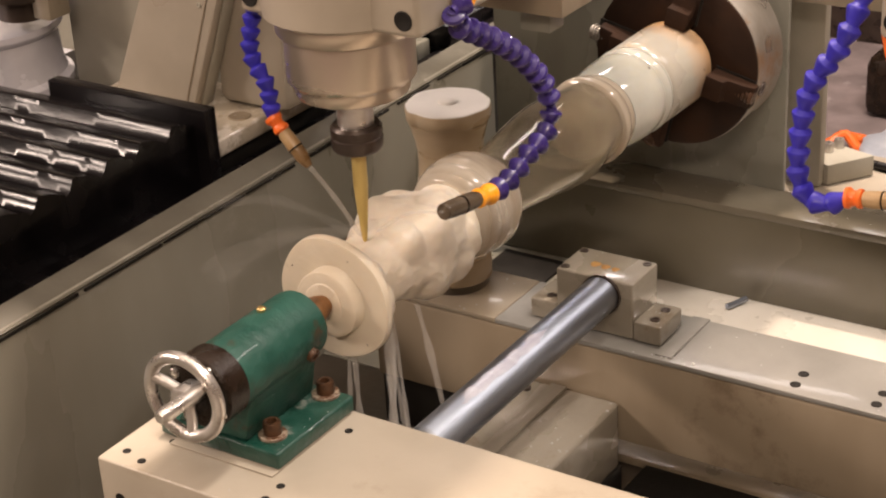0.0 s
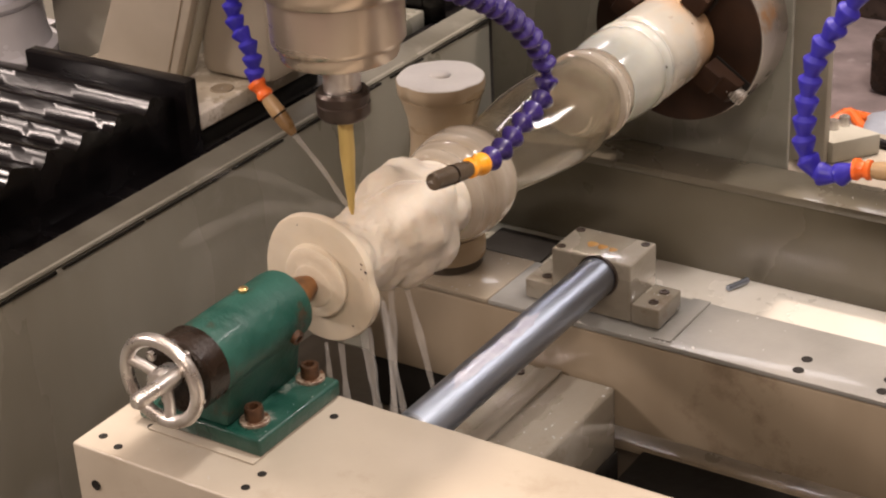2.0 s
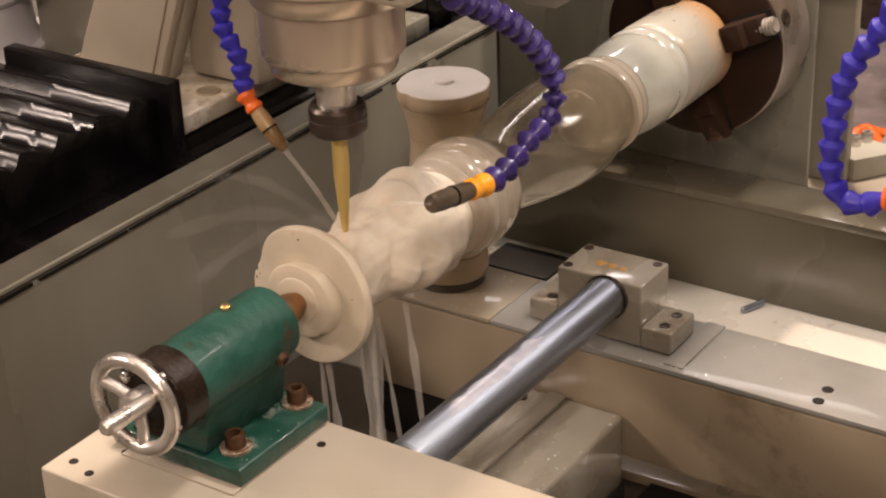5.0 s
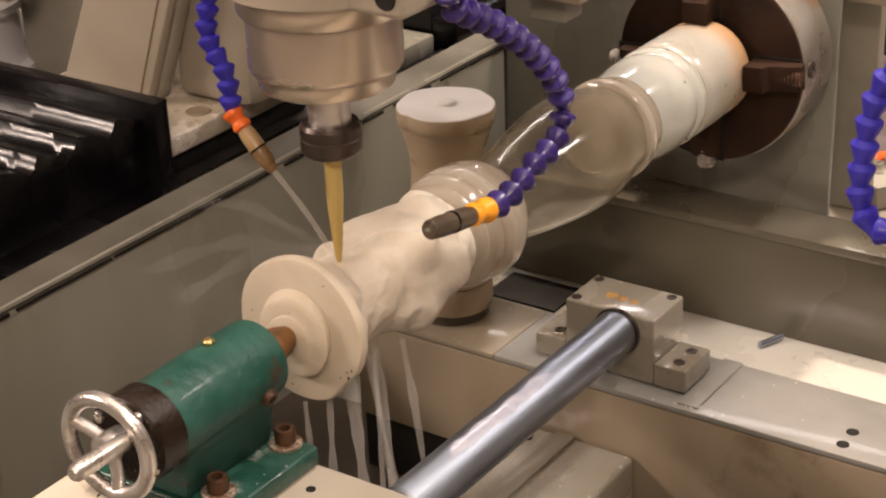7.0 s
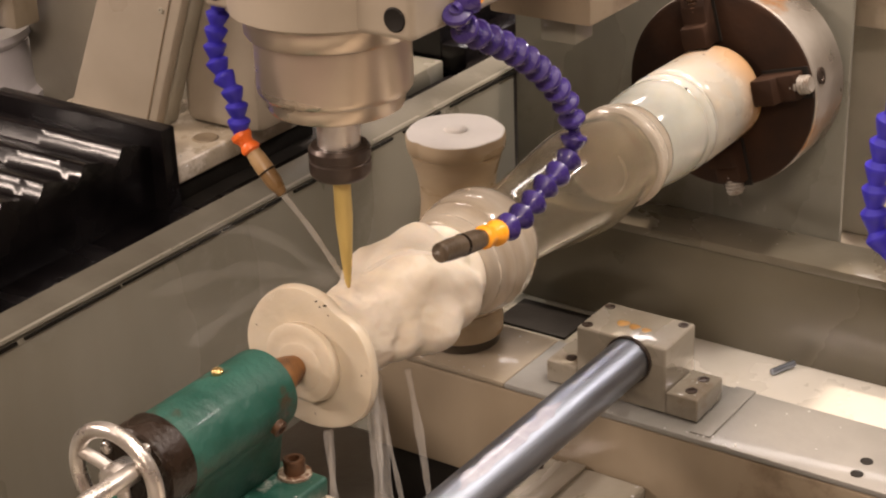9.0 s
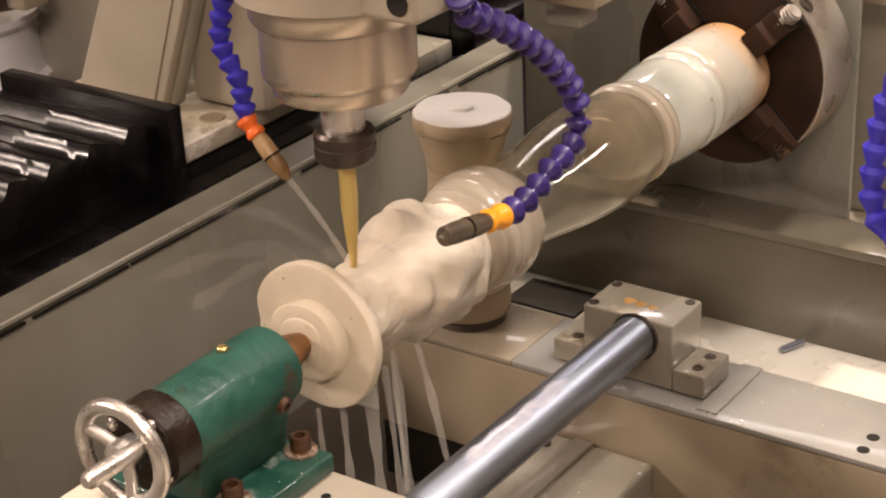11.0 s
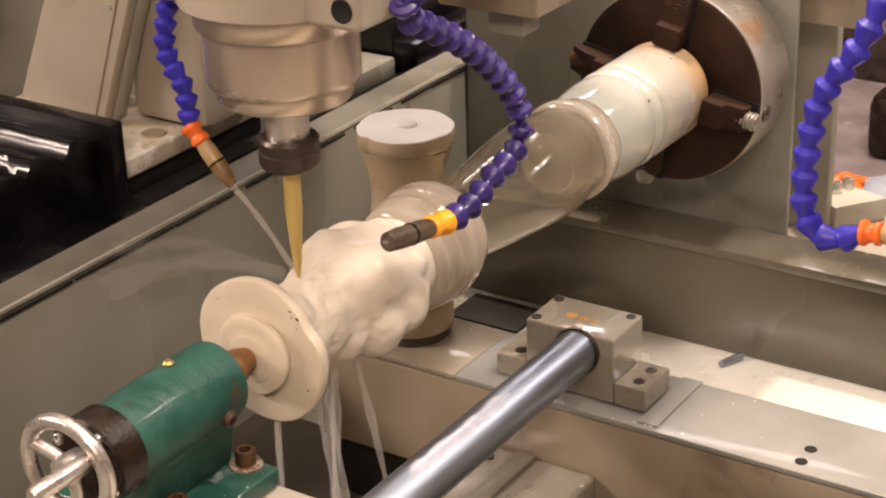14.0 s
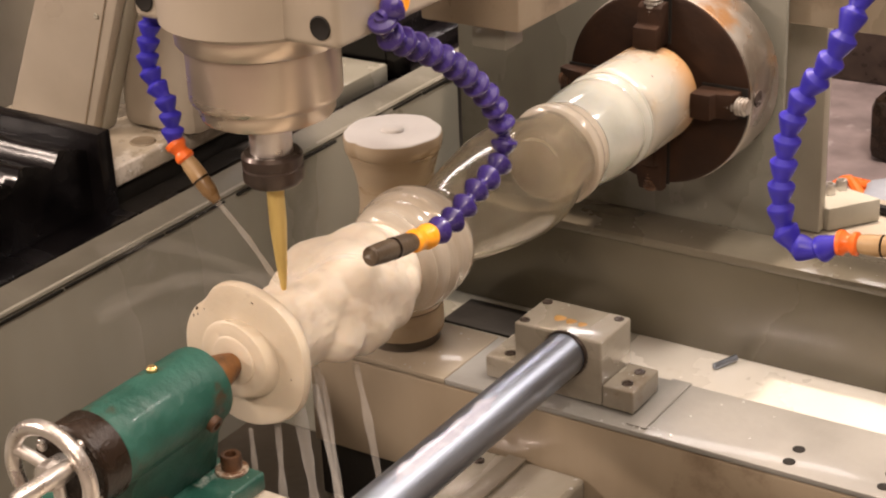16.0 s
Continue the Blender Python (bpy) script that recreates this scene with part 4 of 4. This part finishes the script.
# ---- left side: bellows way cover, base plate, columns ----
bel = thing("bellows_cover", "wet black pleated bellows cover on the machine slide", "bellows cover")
def pleat(y, width, i):
    """One folded pleat across the slide: a long crinkled slope that drops over a sharp lip."""
    n = 46
    wv = bmesh.new()
    rows = []
    for dy, z, crinkle in ((0.5, 0.9345, 0.4), (0.36, 0.9375, 1), (0.2, 0.9415, 1), (0.04, 0.9445, 1), (-0.10, 0.9470, 0.7), (-0.20, 0.9480, 0.3), (-0.25, 0.9465, 0.2), (-0.30, 0.9410, 0.3), (-0.40, 0.9330, 0.4), (-0.495, 0.9310, 0.3), (-0.495, 0.60, 0), (0.5, 0.60, 0)):
        row = []
        for k in range(n + 1):
            x = -0.82 + 0.46 * k / n
            w = crinkle * min(1, (n - k) / 3)
            v = Vector((x * 26, i * 3.1 + dy * 2.2, z * 9))
            row.append(wv.verts.new((x, y + width * dy + 0.0016 * w * noise.noise(v), z + w * (0.0013 * noise.noise(v * 0.8 + Vector((5, 2, 1))) + 0.0004 * noise.noise(v * 2.7)))))
        rows.append(row)
    for a, b in zip(rows, rows[1:] + rows[:1]):
        for k in range(n):
            wv.faces.new((a[k], a[k + 1], b[k + 1], b[k]))
    wv.faces.new([r[0] for r in rows])
    wv.faces.new([r[n] for r in rows][::-1])
    return wv


for i in range(14):
    part("pleat", pleat(0.4224 - 0.0555 * i, 0.0553, i), BLACK, bel)
part("end_skirt", box(-0.3598, -0.315, -0.33, 0.470, 0.60, 0.864, 0.002), BLACK, bel, "black side skirt")
part("end_frame", box(-0.597, -0.341, 0.4500, 0.470, 0.60, 0.956, 0.002), BLACK, bel, "flat black end frame")
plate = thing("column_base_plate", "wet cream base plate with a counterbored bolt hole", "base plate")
part("plate_body", box(-0.610, -0.351, 0.4712, 0.72, 0.8815, 0.9055, 0.004, 3), SCUM, plate)
# Near-black colour stands for the dark gap below the base plate.
part("slide_step", box(-0.605, -0.358, 0.4712, 0.72, 0.8585, 0.881, 0.002), GAP, plate, "near-black step in the dark gap below")
part("counterbore", turned([(0, 0.0006), (0.010, 0.0006), (0.0135, 0.0016), (0.0150, 0.0006), (0.0150, 0)], 28, close=False), BROWN, plate, "shallow counterbored bolt hole", at=(-0.378, 0.555, 0.9055))
way = thing("slide_way", "near-black slide way under the base plate", "slide way")
part("rubber_wiper", box(-0.350, -0.3055, 0.4712, 1.35, 0.8585, 0.8650, 0.002), BLACK, way, "black rubber wiper strip")
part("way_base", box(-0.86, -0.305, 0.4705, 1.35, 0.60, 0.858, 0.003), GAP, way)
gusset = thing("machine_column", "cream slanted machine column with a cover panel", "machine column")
part("cover_panel", prism([(-0.574, 0.906), (-0.4405, 0.906), (-0.304, 1.26), (-0.411, 1.26)], 0.540, 0.556, "y", 0.004), CREAM, gusset, "smooth cream cover panel")
part("panel_seam", prism([(-0.4505, 0.9155), (-0.4490, 0.9155), (-0.3245, 1.2595), (-0.3260, 1.2595)], 0.5385, 0.5405, "y", 0), BROWN, gusset)
for x, z in ((-0.410, 1.052), (-0.365, 1.16)):
    part("panel_screw", screw(0.0032, 0.002), CASTING, gusset, at=pose(x, 0.540, z, 90, 0, 0))
part("rib", prism([(-0.555, 0.906), (-0.440, 0.906), (-0.305, 1.26), (-0.41, 1.26)], 0.5565, 0.5810, "y", 0.004), CASTING, gusset)
part("web", prism([(-0.435, 0.906), (-0.322, 0.906), (-0.318, 1.53), (-0.40, 1.53)], 0.5815, 0.70, "y", 0.016), CREAM, gusset)
part("back_web", box(-0.74, -0.44, 0.64, 0.70, 0.8585, 1.45, 0.006), CASTING, gusset, "grey-beige back wall")
far_wall = solo("machine_guard", box(-1.6, -0.87, 0.90, 0.93, 0.0, 1.6, 0.004), CASTING, "grey-beige sheet guard of the machine behind", "machine guard")

rear_bel = thing("bellows_cover", "black pleated bellows cover behind the machine column", "bellows cover")
for i in range(7):
    part("pleat", pleat(1.318 - 0.0555 * i, 0.0553, 20 + i), BLACK, rear_bel, at=(0.0, 0.0, 0.008))
part("end_skirt", box(-0.3598, -0.322, 0.958, 1.345, 0.8655, 0.905, 0.002), BLACK, rear_bel, "black side skirt")
solo("way_cover_plate", box(-0.60, -0.352, 0.80, 0.952, 0.8588, 0.886, 0.003), WALLGREY, "wet grey-green cover plate on the slide way", "cover plate")

# blurred steel parts of the far station
far = thing("far_station", "bright wet steel drum of the far carving station", "steel drum")
part("drum", turned([(0.05, 0.0), (0.105, 0.004), (0.112, 0.010), (0.112, 0.020), (0.104, 0.026), (0.100, 0.040), (0.098, 0.085), (0.102, 0.088), (0.106, 0.094), (0.104, 0.102), (0.06, 0.106)], 64), SILVER, far, at=(-0.845, 0.585, 0.858))
part("spindle_end", turned([(0.020, 0), (0.034, 0.004), (0.036, 0.030), (0.050, 0.034), (0.052, 0.060), (0.062, 0.066), (0.064, 0.30)], 36), DARKSTEEL, far, "dark spindle end over the drum", at=(-0.760, 0.580, 0.975))
part("drip_plate", box(-1.10, -0.622, 0.474, 0.76, 0.838, 0.8575, 0.004), SILVER, far, "bright wet steel plate under the drum")
part("clamp_block", box(-0.722, -0.690, 0.56, 0.60, 0.985, 1.10, 0.004), WETBROWN, far)
part("spindle_arm", box(-0.84, -0.70, 0.60, 0.69, 1.20, 1.27, 0.006), CASTING, far)
# ---- clutter on the hall floor seen past the column ----
solo("orange_strap", tube_along(catmull([(-0.57, 2.76, 0.03), (-0.49, 2.72, 0.06), (-0.44, 2.74, 0.03), (-0.40, 2.78, 0.05), (-0.35, 2.75, 0.03), (-0.31, 2.80, 0.03), (-0.41, 2.82, 0.03)], 40), 0.013), ORANGE, "bright orange strap lying on the hall floor", "strap")
rag = bmesh.new()
bmesh.ops.create_icosphere(rag, subdivisions=4, radius=0.11)
for v in rag.verts:
    v.co *= 1 + 0.35 * noise.noise(v.co * 14)
    v.co.z = max(-0.03, v.co.z * 0.30)
solo("plastic_bag", rag, RAG, "crumpled pale blue bag lying on the hall floor", "bag", at=Matrix.Translation((-0.24, 2.80, 0.031)))
solo("dark_case", box(-0.45, -0.10, 3.02, 3.22, 0.0, 0.16, 0.03), RINGBLACK, "dark blue-black equipment case standing on the hall floor", "case")
solo("low_bench", box(-1.3, 0.6, 3.55, 3.95, 0.0, 0.42, 0.01), DARKSTEEL, "low dark brown bench on the hall floor", "bench")


# ---- what moves ----
TURN = [(0.0, -14), (0.3, 17), (0.6, 52), (0.9, 74), (1.2, 90), (1.5, 102), (1.8, 128), (2.1, 153), (2.4, 165), (2.7, 172), (3.0, 181), (3.3, 195), (3.6, 209), (3.9, 227), (4.2, 246),
        (4.5, 264), (5.0, 292), (5.35, 320)]
LIFT = [(0.0, -3), (0.5, -6), (1.0, -2), (1.5, -2), (2.0, 4), (2.5, 5), (3.0, 5), (3.5, 0), (4.0, -4), (4.5, -5), (5.0, -4), (5.35, -3)]
ROUND = 5.7  # seconds for one turn
# The column stands still; this sideways shift is added to fit the camera path.
FIT_SHIFT = [(0.0, 0.0), (0.5, -0.0005), (1.0, -0.003), (1.5, -0.0055), (2.0, -0.0075), (4.0, -0.008), (4.5, -0.0135), (5.0, -0.017), (7.0, -0.0215), (9.0, -0.024), (12.5, -0.0275), (16.0, -0.0335)]


def motions():
    turns = [(t + ROUND * k, a + 360 * k) for k in range(3) for t, a in TURN if t + ROUND * k < 15.9]
    turns.append((16.0, 720 + 270))
    base = AXIS @ Y
    for ob in (work, chuck):
        walk(ob, [(t, base @ Matrix.Rotation(radians(-a), 4, "Z")) for t, a in turns])
    lifts = [(t + ROUND * k, mm / 1000) for k in range(3) for t, mm in LIFT if t + ROUND * k < 15.9] + [(16.0, -0.004)]
    for ob, at in ((head, TOOL), (second, (0.605, 0.372, 0.0)), (hose_left, (0, 0, 0)), (hose_right, (0, 0, 0)), (jet_left, (0, 0, 0)), (jet_right, (0, 0, 0)), (guide, (0, 0, 0))):
        walk(ob, [(t, pose(at[0], at[1], at[2] + z)) for t, z in lifts])
    drift = lambda t: -0.008 * min(1, max(0, (t - 9.0) / 5.0))
    walk(hose_far, [(t, pose(drift(t), 0, z)) for t, z in lifts])
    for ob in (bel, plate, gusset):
        walk(ob, [(t, pose(x, 0, 0)) for t, x in FIT_SHIFT])
    for i, ob in enumerate(sprays):
        walk(ob, [(0.4 * k, pose(0.050, 0.205, 0.985 + 0.002 * math.sin(2.3 * k + i), 5 * math.sin(1.9 * k + i), 5 * math.sin(2.7 * k + 2 * i), 14 * math.sin(1.3 * k + 1.7 * i))) for k in range(41)])
    for i, (ob, (x, y, z)) in enumerate(drips):
        rows = []
        for k in range(41):
            t = 0.4 * k
            s = math.sin(2.1 * t + i * 1.9) + 0.6 * math.sin(4.7 * t + i)
            rows.append((t, pose(x + 0.004 * s, y + 0.007 * math.sin(1.3 * t + i * 2.2), z, 2.5 * math.sin(3.1 * t + i), 2.5 * s, 40 * math.sin(1.7 * t + i))))
        walk(ob, rows)


motions()
